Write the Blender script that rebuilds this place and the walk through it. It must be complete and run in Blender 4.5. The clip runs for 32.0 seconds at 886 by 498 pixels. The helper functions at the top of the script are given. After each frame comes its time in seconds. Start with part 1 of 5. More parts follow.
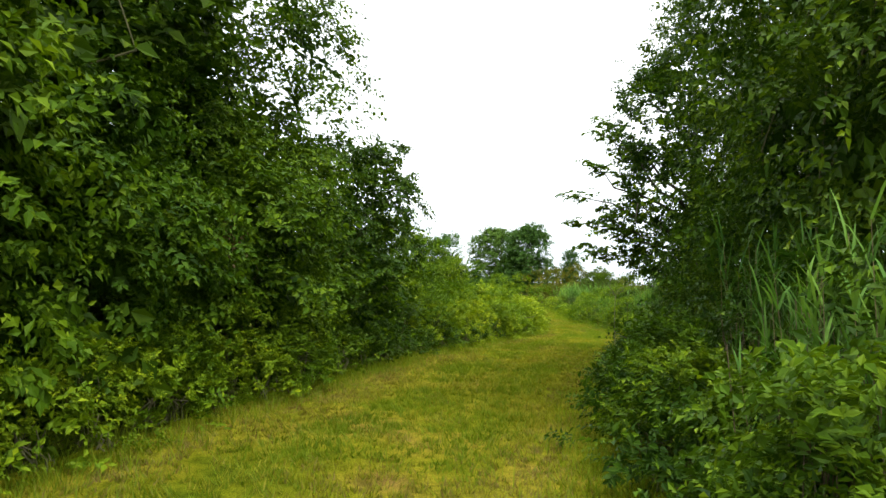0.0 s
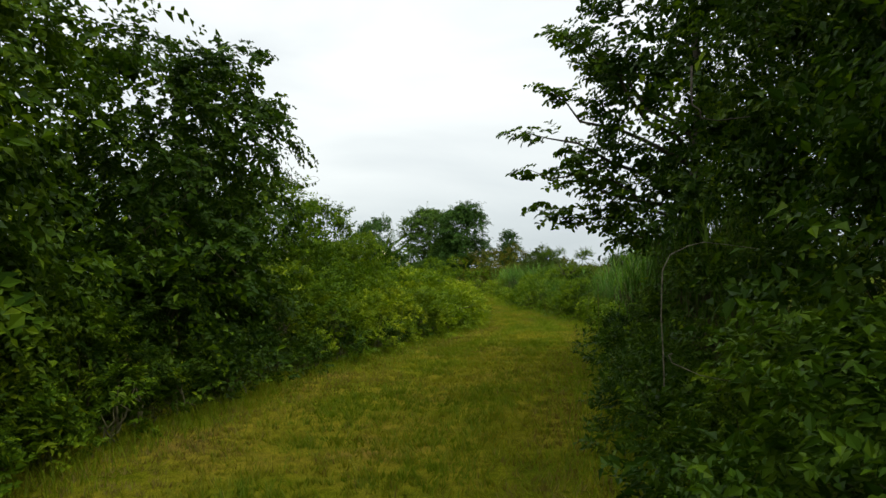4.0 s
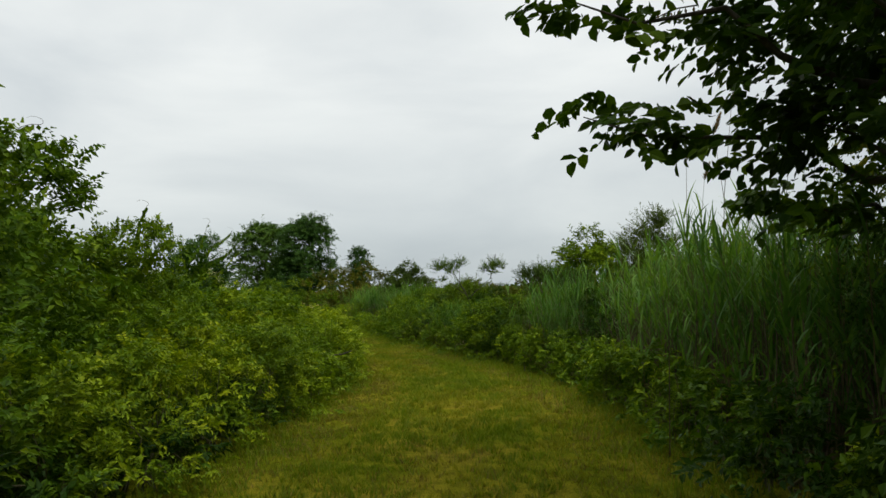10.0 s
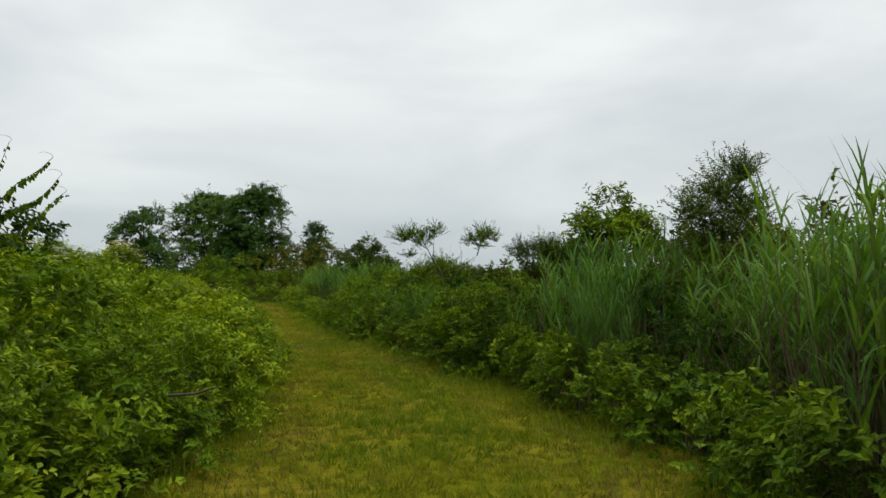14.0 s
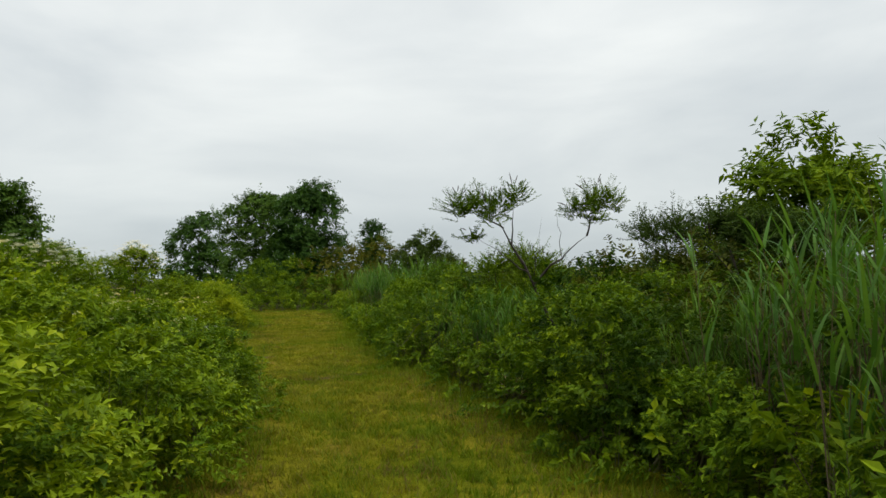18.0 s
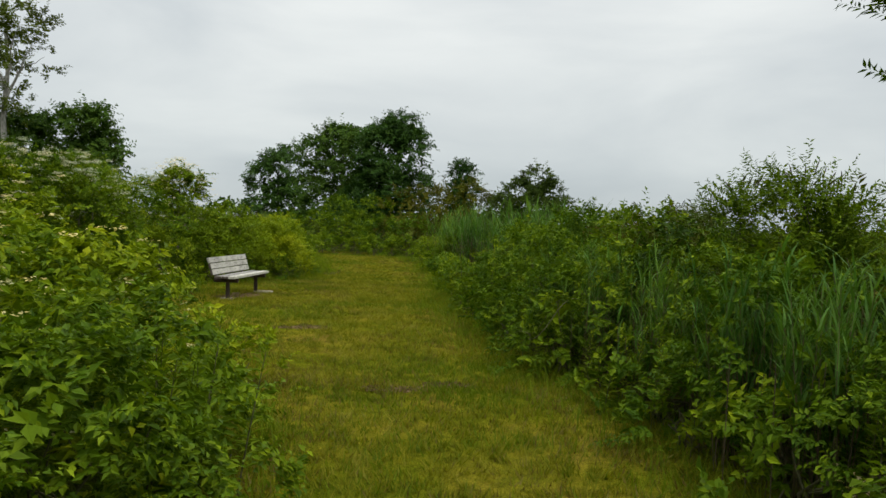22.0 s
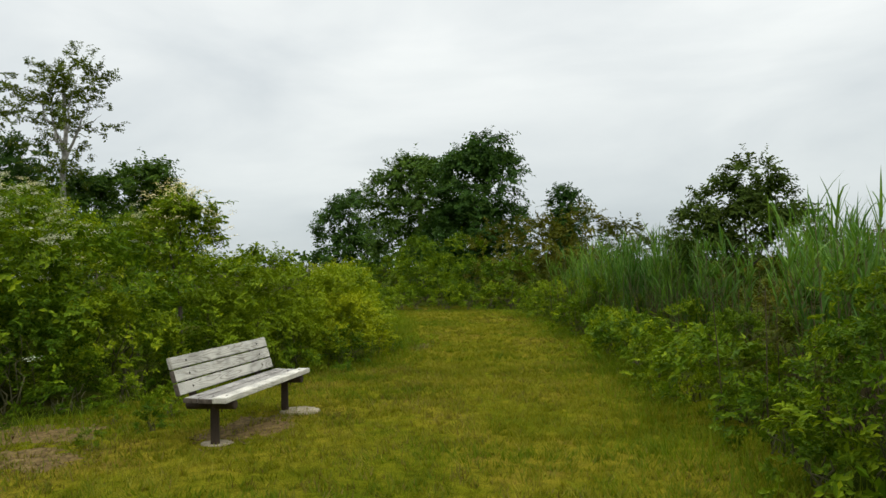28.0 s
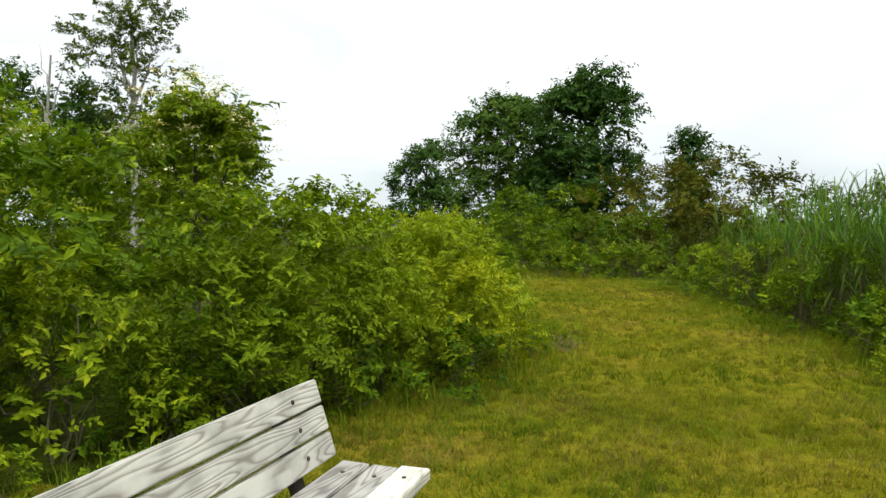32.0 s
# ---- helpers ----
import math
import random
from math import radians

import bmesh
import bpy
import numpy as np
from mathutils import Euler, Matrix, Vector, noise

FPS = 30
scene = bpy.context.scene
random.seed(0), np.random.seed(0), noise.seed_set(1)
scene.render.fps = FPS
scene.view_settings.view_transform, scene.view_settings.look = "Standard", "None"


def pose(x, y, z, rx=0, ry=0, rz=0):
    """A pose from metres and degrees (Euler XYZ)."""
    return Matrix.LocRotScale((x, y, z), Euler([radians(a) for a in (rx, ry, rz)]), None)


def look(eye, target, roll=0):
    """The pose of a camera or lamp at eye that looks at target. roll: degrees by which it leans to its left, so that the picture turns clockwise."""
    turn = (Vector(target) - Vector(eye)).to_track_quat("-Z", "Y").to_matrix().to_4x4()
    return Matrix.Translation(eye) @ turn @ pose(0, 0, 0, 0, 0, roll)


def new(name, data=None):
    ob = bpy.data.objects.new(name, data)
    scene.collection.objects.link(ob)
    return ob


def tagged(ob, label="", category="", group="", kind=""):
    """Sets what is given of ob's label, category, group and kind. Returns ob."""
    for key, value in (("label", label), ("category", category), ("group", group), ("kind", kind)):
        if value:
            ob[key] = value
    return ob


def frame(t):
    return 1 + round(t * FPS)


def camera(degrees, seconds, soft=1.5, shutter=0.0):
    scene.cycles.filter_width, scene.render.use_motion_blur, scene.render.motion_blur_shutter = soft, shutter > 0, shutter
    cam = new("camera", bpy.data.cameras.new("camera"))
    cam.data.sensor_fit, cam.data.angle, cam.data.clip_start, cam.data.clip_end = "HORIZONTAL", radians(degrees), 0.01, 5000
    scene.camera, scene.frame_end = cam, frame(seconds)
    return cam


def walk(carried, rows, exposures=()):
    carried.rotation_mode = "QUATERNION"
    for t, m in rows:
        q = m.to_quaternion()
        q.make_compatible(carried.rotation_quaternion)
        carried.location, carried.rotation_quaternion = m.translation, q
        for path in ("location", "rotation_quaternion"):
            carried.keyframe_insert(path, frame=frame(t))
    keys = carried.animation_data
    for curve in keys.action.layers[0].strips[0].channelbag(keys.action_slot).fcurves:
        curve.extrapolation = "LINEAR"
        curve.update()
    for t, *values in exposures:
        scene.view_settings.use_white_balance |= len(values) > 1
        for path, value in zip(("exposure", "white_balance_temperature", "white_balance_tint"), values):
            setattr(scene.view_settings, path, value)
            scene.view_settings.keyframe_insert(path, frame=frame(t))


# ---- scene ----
cam = camera(65.61, 32.0, soft=1.5)
PATH = [
    (0, (1.26, 0.862, 2.092), (0.891, 2.826, 2.184), 1.1),
    (0.5, (1.292, 1.569, 2.1), (0.958, 3.539, 2.187), 0.1),
    (1, (1.304, 2.288, 2.097), (0.934, 4.251, 2.178), -0.4),
    (1.5, (1.288, 2.946, 2.052), (0.929, 4.912, 2.12), -1.3),
    (2, (1.336, 3.627, 2.028), (0.965, 5.591, 2.088), -1.3),
    (2.5, (1.279, 4.247, 2.002), (0.952, 6.219, 2.05), -1.5),
    (4.5, (0.846, 7.008, 1.976), (0.718, 9.003, 2.04), -0.6),
    (5, (0.717, 7.611, 1.978), (0.677, 9.609, 2.064), -0.8),
    (5.5, (0.661, 8.233, 1.945), (0.719, 10.23, 2.039), -1.1),
    (6, (0.594, 8.947, 1.932), (0.664, 10.942, 2.059), -0.8),
    (6.5, (0.534, 9.63, 1.935), (0.65, 11.622, 2.071), -0.3),
    (7, (0.511, 10.36, 1.923), (0.649, 12.348, 2.087), -0.3),
    (7.5, (0.415, 11.077, 1.894), (0.611, 13.062, 2.041), -0.4),
    (8, (0.302, 11.777, 1.864), (0.48, 13.765, 2.0), -0.9),
    (8.5, (0.12, 12.475, 1.907), (0.262, 14.464, 2.068), -1.2),
    (9, (-0.025, 13.136, 1.901), (0.056, 15.128, 2.059), -1.4),
    (9.5, (-0.078, 13.781, 1.895), (0.024, 15.772, 2.054), -1.5),
    (10, (-0.1, 14.393, 1.859), (0.185, 16.37, 1.969), -1.8),
    (10.5, (-0.038, 15.084, 1.833), (0.3, 17.053, 1.931), -1.8),
    (11, (0.053, 15.801, 1.845), (0.459, 17.757, 1.956), -1.4),
    (11.5, (0.259, 16.505, 1.796), (0.717, 18.45, 1.888), -0.6),
    (12, (0.424, 17.21, 1.763), (0.818, 19.17, 1.831), -0.2),
    (12.5, (0.565, 17.898, 1.755), (0.925, 19.865, 1.801), 0.2),
    (13, (0.652, 18.601, 1.783), (0.999, 20.57, 1.836), -0.1),
    (13.5, (0.673, 19.243, 1.769), (1.05, 21.206, 1.815), -0.2),
    (14, (0.665, 19.926, 1.762), (1.047, 21.889, 1.823), -0.5),
    (14.5, (0.595, 20.552, 1.731), (1.026, 22.504, 1.799), -1.0),
    (15, (0.577, 21.157, 1.685), (1.026, 23.105, 1.762), -1.8),
    (15.5, (0.619, 21.817, 1.665), (0.937, 23.789, 1.752), -2.0),
    (17.5, (1.325, 24.316, 1.672), (1.6, 26.297, 1.725), -2.2),
    (18, (1.443, 25.031, 1.671), (1.632, 27.021, 1.74), -1.8),
    (18.5, (1.46, 25.731, 1.655), (1.464, 27.73, 1.712), -1.3),
    (19, (1.388, 26.418, 1.647), (1.177, 28.405, 1.71), -1.2),
    (19.5, (1.369, 26.984, 1.659), (1.472, 28.98, 1.729), -1.2),
    (20, (1.35, 27.643, 1.662), (1.414, 29.641, 1.725), 1.0),
    (20.5, (1.275, 28.294, 1.657), (1.317, 30.293, 1.716), 2.4),
    (21, (1.235, 28.98, 1.593), (1.212, 30.977, 1.484), 2.7),
    (21.5, (1.106, 29.637, 1.556), (1.082, 31.634, 1.448), 2.7),
    (22, (0.985, 30.339, 1.539), (0.943, 32.337, 1.462), 1.8),
    (22.5, (0.919, 31.031, 1.564), (0.772, 33.025, 1.498), 2.0),
    (23, (0.851, 31.629, 1.562), (0.622, 33.615, 1.508), 2.4),
    (23.5, (0.852, 32.331, 1.54), (0.43, 34.286, 1.49), 4.1),
    (24, (0.793, 32.898, 1.518), (0.401, 34.858, 1.474), 5.2),
    (24.5, (0.692, 33.451, 1.517), (0.341, 35.42, 1.499), 5.4),
    (25, (0.591, 34.05, 1.502), (0.286, 36.026, 1.444), 5.3),
    (25.5, (0.39, 34.656, 1.499), (0.076, 36.631, 1.468), 4.1),
    (27.5, (-0.411, 37.158, 1.456), (-0.706, 39.136, 1.474), -1.7),
    (28, (-0.614, 37.773, 1.453), (-0.87, 39.756, 1.506), -1.6),
    (28.5, (-0.767, 38.377, 1.434), (-1.041, 40.358, 1.461), -0.9),
    (29, (-0.91, 39.002, 1.441), (-1.219, 40.977, 1.454), -0.3),
    (29.5, (-1.068, 39.587, 1.398), (-1.572, 41.521, 1.316), -0.1),
    (30, (-1.375, 40.07, 1.368), (-1.883, 42.003, 1.292), 0.2),
    (30.5, (-1.666, 40.62, 1.373), (-2.17, 42.554, 1.28), -0.3),
    (31, (-1.89, 41.195, 1.38), (-2.516, 43.091, 1.273), -0.5),
    (31.5, (-2.159, 41.74, 1.392), (-2.638, 43.68, 1.314), -0.8),
    (32, (-2.393, 42.436, 1.394), (-2.853, 44.382, 1.329), -0.5),
]
walk(cam, [(t, look(eye, target, roll)) for t, eye, target, roll in PATH],
     [(0, 1.6), (1, 1.3), (2.5, 0.8), (4.5, 0.4), (6, 0.25), (9, 0.15), (13, 0.2), (18, 0.2), (20.6, 0.12), (21, 0.06), (21.5, 0.25), (22.2, 0.1), (24, 0.25), (26, 0.12), (28, 0.25), (30, 0.15), (31, 0.35), (32, 0.7)])

# ---- world and sun: a bright overcast day ----
world = bpy.data.worlds.new("overcast_sky")
scene.world = world
world.use_nodes = True
wn, wl = world.node_tree.nodes, world.node_tree.links
wn.clear()


def wnode(kind, **values):
    n = wn.new(kind)
    for k, v in values.items():
        n.inputs[k].default_value = v
    return n


sky = wn.new("ShaderNodeTexSky")
sky.sky_type, sky.sun_disc = "NISHITA", False
sky.sun_elevation, sky.sun_rotation = radians(60), radians(137)
coord = wn.new("ShaderNodeTexCoord")
stretch = wnode("ShaderNodeMapping", Scale=(1.0, 1.0, 3.2))
wl.new(coord.outputs["Generated"], stretch.inputs["Vector"])
clouds = wnode("ShaderNodeTexNoise", Scale=2.1, Detail=7.0, Roughness=0.5, Distortion=0.35)
wl.new(stretch.outputs["Vector"], clouds.inputs["Vector"])
ramp = wn.new("ShaderNodeValToRGB")
ramp.color_ramp.elements[0].position, ramp.color_ramp.elements[0].color = 0.34, (6.45, 6.85, 6.95, 1)
ramp.color_ramp.elements[1].position, ramp.color_ramp.elements[1].color = 0.66, (8.55, 8.8, 8.6, 1)
wl.new(clouds.outputs["Fac"], ramp.inputs["Fac"])
split = wn.new("ShaderNodeSeparateXYZ")
wl.new(coord.outputs["Generated"], split.inputs["Vector"])
low = wn.new("ShaderNodeValToRGB")
low.color_ramp.elements.new(0.5)
for e, (at, tone) in zip(low.color_ramp.elements, ((0.0, (0.655, 0.695, 0.725)), (0.13, (0.82, 0.838, 0.848)), (0.32, (1.0, 1.0, 1.0)))):
    e.position, e.color = at, (*tone, 1)
wl.new(split.outputs["Z"], low.inputs["Fac"])
high = wn.new("ShaderNodeMapRange")
high.inputs["From Min"].default_value, high.inputs["From Max"].default_value = 0.4, 1.0
high.inputs["To Min"].default_value, high.inputs["To Max"].default_value = 1.0, 2.3
wl.new(split.outputs["Z"], high.inputs["Value"])
hazy = wn.new("ShaderNodeVectorMath")
hazy.operation = "MULTIPLY"
wl.new(ramp.outputs["Color"], hazy.inputs[0])
wl.new(low.outputs["Color"], hazy.inputs[1])
dim = wn.new("ShaderNodeVectorMath")
dim.operation = "SCALE"
wl.new(hazy.outputs["Vector"], dim.inputs[0])
wl.new(high.outputs["Result"], dim.inputs["Scale"])
veil = wn.new("ShaderNodeMixRGB")
veil.inputs["Fac"].default_value = 0.93
wl.new(sky.outputs["Color"], veil.inputs["Color1"])
wl.new(dim.outputs["Vector"], veil.inputs["Color2"])
back = wnode("ShaderNodeBackground", Strength=0.1)
wl.new(veil.outputs["Color"], back.inputs["Color"])
wl.new(back.outputs["Background"], wn.new("ShaderNodeOutputWorld").inputs["Surface"])

sun = new("sun", bpy.data.lights.new("sun", "SUN"))
sun.data.energy, sun.data.angle, sun.data.color = 1.3, radians(14), (1.0, 0.97, 0.92)
sun.matrix_world = look((0, 0, 30), (-12, 13, 0))

# ---- materials ----
def material(name):
    m = bpy.data.materials.new(name)
    m.use_nodes = True
    m.node_tree.nodes.clear()
    return m, m.node_tree.nodes, m.node_tree.links


def colour_ramp(nodes, stops):
    r = nodes.new("ShaderNodeValToRGB")
    while len(r.color_ramp.elements) < len(stops):
        r.color_ramp.elements.new(0.5)
    for e, (p, c) in zip(r.color_ramp.elements, stops):
        e.position, e.color = p, (*c, 1)
    return r


def noise_at(nodes, links, scale, detail=4.0, rough=0.55, stretch=None):
    c = nodes.new("ShaderNodeNewGeometry")
    n = nodes.new("ShaderNodeTexNoise")
    n.inputs["Scale"].default_value, n.inputs["Detail"].default_value, n.inputs["Roughness"].default_value = scale, detail, rough
    if stretch:
        m = nodes.new("ShaderNodeMapping")
        m.inputs["Scale"].default_value = stretch
        links.new(c.outputs["Position"], m.inputs["Vector"])
        links.new(m.outputs["Vector"], n.inputs["Vector"])
    else:
        links.new(c.outputs["Position"], n.inputs["Vector"])
    return n


def mixed(nodes, links, kind, fac, a, b):
    m = nodes.new("ShaderNodeMixRGB")
    m.blend_type = kind
    for socket, value in zip(("Fac", "Color1", "Color2"), (fac, a, b)):
        if isinstance(value, bpy.types.NodeSocket):
            links.new(value, m.inputs[socket])
        else:
            m.inputs[socket].default_value = value
    return m.outputs["Color"]


def leaf_material(name, dark, mid, light, gloss=0.42, through_light=0.34, patch=0.7):
    """Leaves: each one takes its own tone, whole sprays drift in tone, and light shines through."""
    m, nodes, links = material(name)
    geo = nodes.new("ShaderNodeNewGeometry")
    tone = colour_ramp(nodes, [(0.0, dark), (0.5, mid), (1.0, light)])
    drift = noise_at(nodes, links, 1.3, 3.0)
    add = nodes.new("ShaderNodeMath")
    add.operation = "MULTIPLY_ADD"
    links.new(geo.outputs["Random Per Island"], add.inputs[0])
    add.inputs[1].default_value = 1.0 - patch
    scaled = nodes.new("ShaderNodeMapRange")
    scaled.inputs["From Min"].default_value, scaled.inputs["From Max"].default_value = 0.3, 0.7
    scaled.inputs["To Max"].default_value = patch
    links.new(drift.outputs["Fac"], scaled.inputs["Value"])
    links.new(scaled.outputs["Result"], add.inputs[2])
    links.new(add.outputs["Value"], tone.inputs["Fac"])
    fine = noise_at(nodes, links, 60.0, 2.0)
    info = nodes.new("ShaderNodeObjectInfo")
    own = colour_ramp(nodes, [(0.0, (0.66, 0.76, 0.80)), (0.5, (1.0, 1.0, 1.0)), (1.0, (1.38, 1.22, 1.0))])
    links.new(info.outputs["Random"], own.inputs["Fac"])
    grown = mixed(nodes, links, "MULTIPLY", 1.0, tone.outputs["Color"], own.outputs["Color"])
    veined = mixed(nodes, links, "MULTIPLY", 0.3, grown, fine.outputs["Fac"])
    face = nodes.new("ShaderNodeBsdfPrincipled")
    face.inputs["Roughness"].default_value = gloss
    face.inputs["Specular IOR Level"].default_value = 0.06
    links.new(veined, face.inputs["Base Color"])
    glow = nodes.new("ShaderNodeBsdfTranslucent")
    links.new(mixed(nodes, links, "MULTIPLY", 1.0, veined, (1.35, 1.35, 0.5, 1)), glow.inputs["Color"])
    both = nodes.new("ShaderNodeMixShader")
    both.inputs["Fac"].default_value = through_light
    links.new(face.outputs["BSDF"], both.inputs[1])
    links.new(glow.outputs["BSDF"], both.inputs[2])
    out = nodes.new("ShaderNodeOutputMaterial")
    links.new(both.outputs["Shader"], out.inputs["Surface"])
    return m


def rough_material(name, stops, scale, rough=0.9, bump=0.3, stretch=None, fine=40.0):
    m, nodes, links = material(name)
    big = noise_at(nodes, links, scale, 5.0, 0.6, stretch)
    tone = colour_ramp(nodes, stops)
    links.new(big.outputs["Fac"], tone.inputs["Fac"])
    small = noise_at(nodes, links, fine, 4.0, 0.6, stretch)
    face = nodes.new("ShaderNodeBsdfPrincipled")
    face.inputs["Roughness"].default_value = rough
    face.inputs["Specular IOR Level"].default_value = 0.25
    links.new(mixed(nodes, links, "OVERLAY", 0.5, tone.outputs["Color"], small.outputs["Fac"]), face.inputs["Base Color"])
    relief = nodes.new("ShaderNodeBump")
    relief.inputs["Strength"].default_value, relief.inputs["Distance"].default_value = bump, 0.01
    links.new(small.outputs["Fac"], relief.inputs["Height"])
    links.new(relief.outputs["Normal"], face.inputs["Normal"])
    out = nodes.new("ShaderNodeOutputMaterial")
    links.new(face.outputs["BSDF"], out.inputs["Surface"])
    return m


LEAF_DARK = leaf_material("dark_green_leaf", (0.013, 0.035, 0.003), (0.032, 0.072, 0.005), (0.078, 0.132, 0.008), 0.5, 0.28, 0.45)
LEAF_MID = leaf_material("mid_green_leaf", (0.032, 0.070, 0.003), (0.082, 0.150, 0.005), (0.175, 0.255, 0.009), 0.5, 0.26, 0.4)
LEAF_DEEP = leaf_material("deep_green_leaf", (0.022, 0.055, 0.003), (0.056, 0.112, 0.005), (0.125, 0.195, 0.008), 0.5, 0.25, 0.4)
LEAF_LIGHT = leaf_material("yellow_green_leaf", (0.055, 0.100, 0.003), (0.140, 0.215, 0.006), (0.280, 0.370, 0.012), 0.5, 0.26, 0.4)
LEAF_YELLOW = leaf_material("bright_yellow_green_leaf", (0.112, 0.165, 0.004), (0.212, 0.280, 0.008), (0.340, 0.400, 0.015), 0.5, 0.3, 0.4)
LEAF_OLIVE = leaf_material("olive_leaf", (0.047, 0.061, 0.006), (0.079, 0.094, 0.009), (0.133, 0.119, 0.016), 0.6, 0.2, 0.5)
LEAF_GREY = leaf_material("grey_green_leaf", (0.040, 0.068, 0.010), (0.068, 0.108, 0.014), (0.119, 0.155, 0.022), 0.55, 0.2, 0.45)
REED_LEAF = leaf_material("reed_blade", (0.040, 0.100, 0.018), (0.086, 0.185, 0.030), (0.165, 0.280, 0.046), 0.5, 0.34, 0.45)
GRASS_BLADE = leaf_material("mown_grass_blade", (0.120, 0.140, 0.006), (0.260, 0.240, 0.013), (0.420, 0.340, 0.050), 0.65, 0.4, 0.65)
GREEN_BLADE = leaf_material("fresh_grass_blade", (0.075, 0.125, 0.005), (0.145, 0.195, 0.008), (0.235, 0.280, 0.014), 0.6, 0.4, 0.5)
STRAW_BLADE = leaf_material("dry_grass_blade", (0.125, 0.086, 0.020), (0.205, 0.145, 0.036), (0.310, 0.235, 0.072), 0.7, 0.35, 0.5)
VERGE_BLADE = leaf_material("verge_grass_blade", (0.055, 0.100, 0.004), (0.105, 0.165, 0.007), (0.180, 0.235, 0.011), 0.6, 0.38, 0.6)
TUFT_BLADE = leaf_material("grass_tuft_blade", (0.095, 0.130, 0.006), (0.175, 0.195, 0.010), (0.290, 0.275, 0.020), 0.6, 0.38, 0.6)
FLOWER = leaf_material("cream_flower", (0.60, 0.58, 0.38), (0.72, 0.70, 0.50), (0.78, 0.76, 0.60), 0.6, 0.1, 0.3)
PLUME = leaf_material("reed_plume_brown", (0.15, 0.115, 0.075), (0.22, 0.17, 0.115), (0.32, 0.26, 0.18), 0.8, 0.35, 0.4)
LEAF_FAR = leaf_material("blue_green_leaf", (0.026, 0.063, 0.012), (0.052, 0.112, 0.017), (0.101, 0.176, 0.023), 0.5, 0.2, 0.5)
DEAD_WOOD = rough_material("bleached_dead_wood", [(0.3, (0.10, 0.085, 0.06)), (0.7, (0.22, 0.19, 0.14))], 20.0, 0.9, 0.4)
DRY_LEAF = leaf_material("bleached_dry_leaf", (0.30, 0.26, 0.14), (0.44, 0.40, 0.25), (0.6, 0.56, 0.4), 0.7, 0.3, 0.4)
SPIKE = rough_material("dark_seed_spike", [(0.3, (0.030, 0.020, 0.016)), (0.7, (0.075, 0.05, 0.036))], 30.0, 0.9, 0.3)
# paler colours for outer shoot ends: young growth plus light painted into the leaves
YOUNG_LIT = {LEAF_DARK: LEAF_MID, LEAF_DEEP: LEAF_MID, LEAF_MID: LEAF_LIGHT, LEAF_LIGHT: LEAF_YELLOW}
BARK = rough_material("grey_brown_bark", [(0.3, (0.035, 0.028, 0.021)), (0.7, (0.11, 0.092, 0.072))], 9.0, 0.95, 0.8, (1, 1, 0.25))
BARK_PALE = rough_material("pale_bark", [(0.3, (0.16, 0.15, 0.13)), (0.7, (0.42, 0.40, 0.36))], 6.0, 0.9, 0.6, (1, 1, 0.5))
STEM = rough_material("green_brown_stem", [(0.3, (0.05, 0.055, 0.02)), (0.7, (0.12, 0.11, 0.05))], 14.0, 0.9, 0.3)
STRAW = rough_material("dry_reed_stem", [(0.3, (0.055, 0.050, 0.018)), (0.7, (0.15, 0.12, 0.05))], 14.0, 0.8, 0.2)
HONEYSUCKLE = leaf_material("cream_yellow_flower", (0.50, 0.42, 0.14), (0.64, 0.56, 0.22), (0.72, 0.66, 0.36), 0.6, 0.15, 0.3)
LITTER = leaf_material("brown_dead_leaf", (0.06, 0.038, 0.018), (0.13, 0.085, 0.04), (0.26, 0.19, 0.10), 0.8, 0.2, 0.2)
OLD_REED = rough_material("dead_reed_stalk", [(0.3, (0.045, 0.034, 0.018)), (0.7, (0.12, 0.09, 0.05))], 14.0, 0.85, 0.2)
EARTH = rough_material("bare_earth", [(0.3, (0.050, 0.032, 0.009)), (0.5, (0.110, 0.072, 0.022)), (0.7, (0.19, 0.135, 0.050))], 14.0, 0.98, 1.0)

# ---- ground ----
def ground_height(x, y):
    """The gentle fall of the trail from its start towards the clearing."""
    s = np.clip((np.asarray(y, float) - 35) / 35, -1.3, 0.61)
    return -0.505 * s + 0.264 * s * s + 0.161 * s**3 - 0.006 * np.clip(x, -15, 15)


def gz(x, y):
    return float(ground_height(x, y))


# The mown trail: its left and right edges, by the distance along it.
EDGE_Y = [-8, 0, 5, 8, 12, 16, 20, 24, 27, 30, 33, 35, 36.5, 39, 44, 47, 50, 54, 58, 62, 66]
EDGE_L = [-2.2, -2.5, -2.65, -2.7, -2.5, -2.3, -1.6, -0.8, -0.15, -0.1, -0.2, -0.45, -1.2, -6.0, -5.8, -4.6, -3.1, -3.9, -4.6, -6.0, -8.5]
EDGE_R = [2.1, 1.95, 1.72, 1.64, 1.95, 2.3, 2.9, 3.35, 3.5, 3.2, 2.8, 2.5, 2.3, 1.6, 0.8, 0.75, 0.6, 0.2, -0.4, -1.6, -4.0]


def left_edge(y):
    return np.interp(y, EDGE_Y, EDGE_L)


def right_edge(y):
    return np.interp(y, EDGE_Y, EDGE_R)


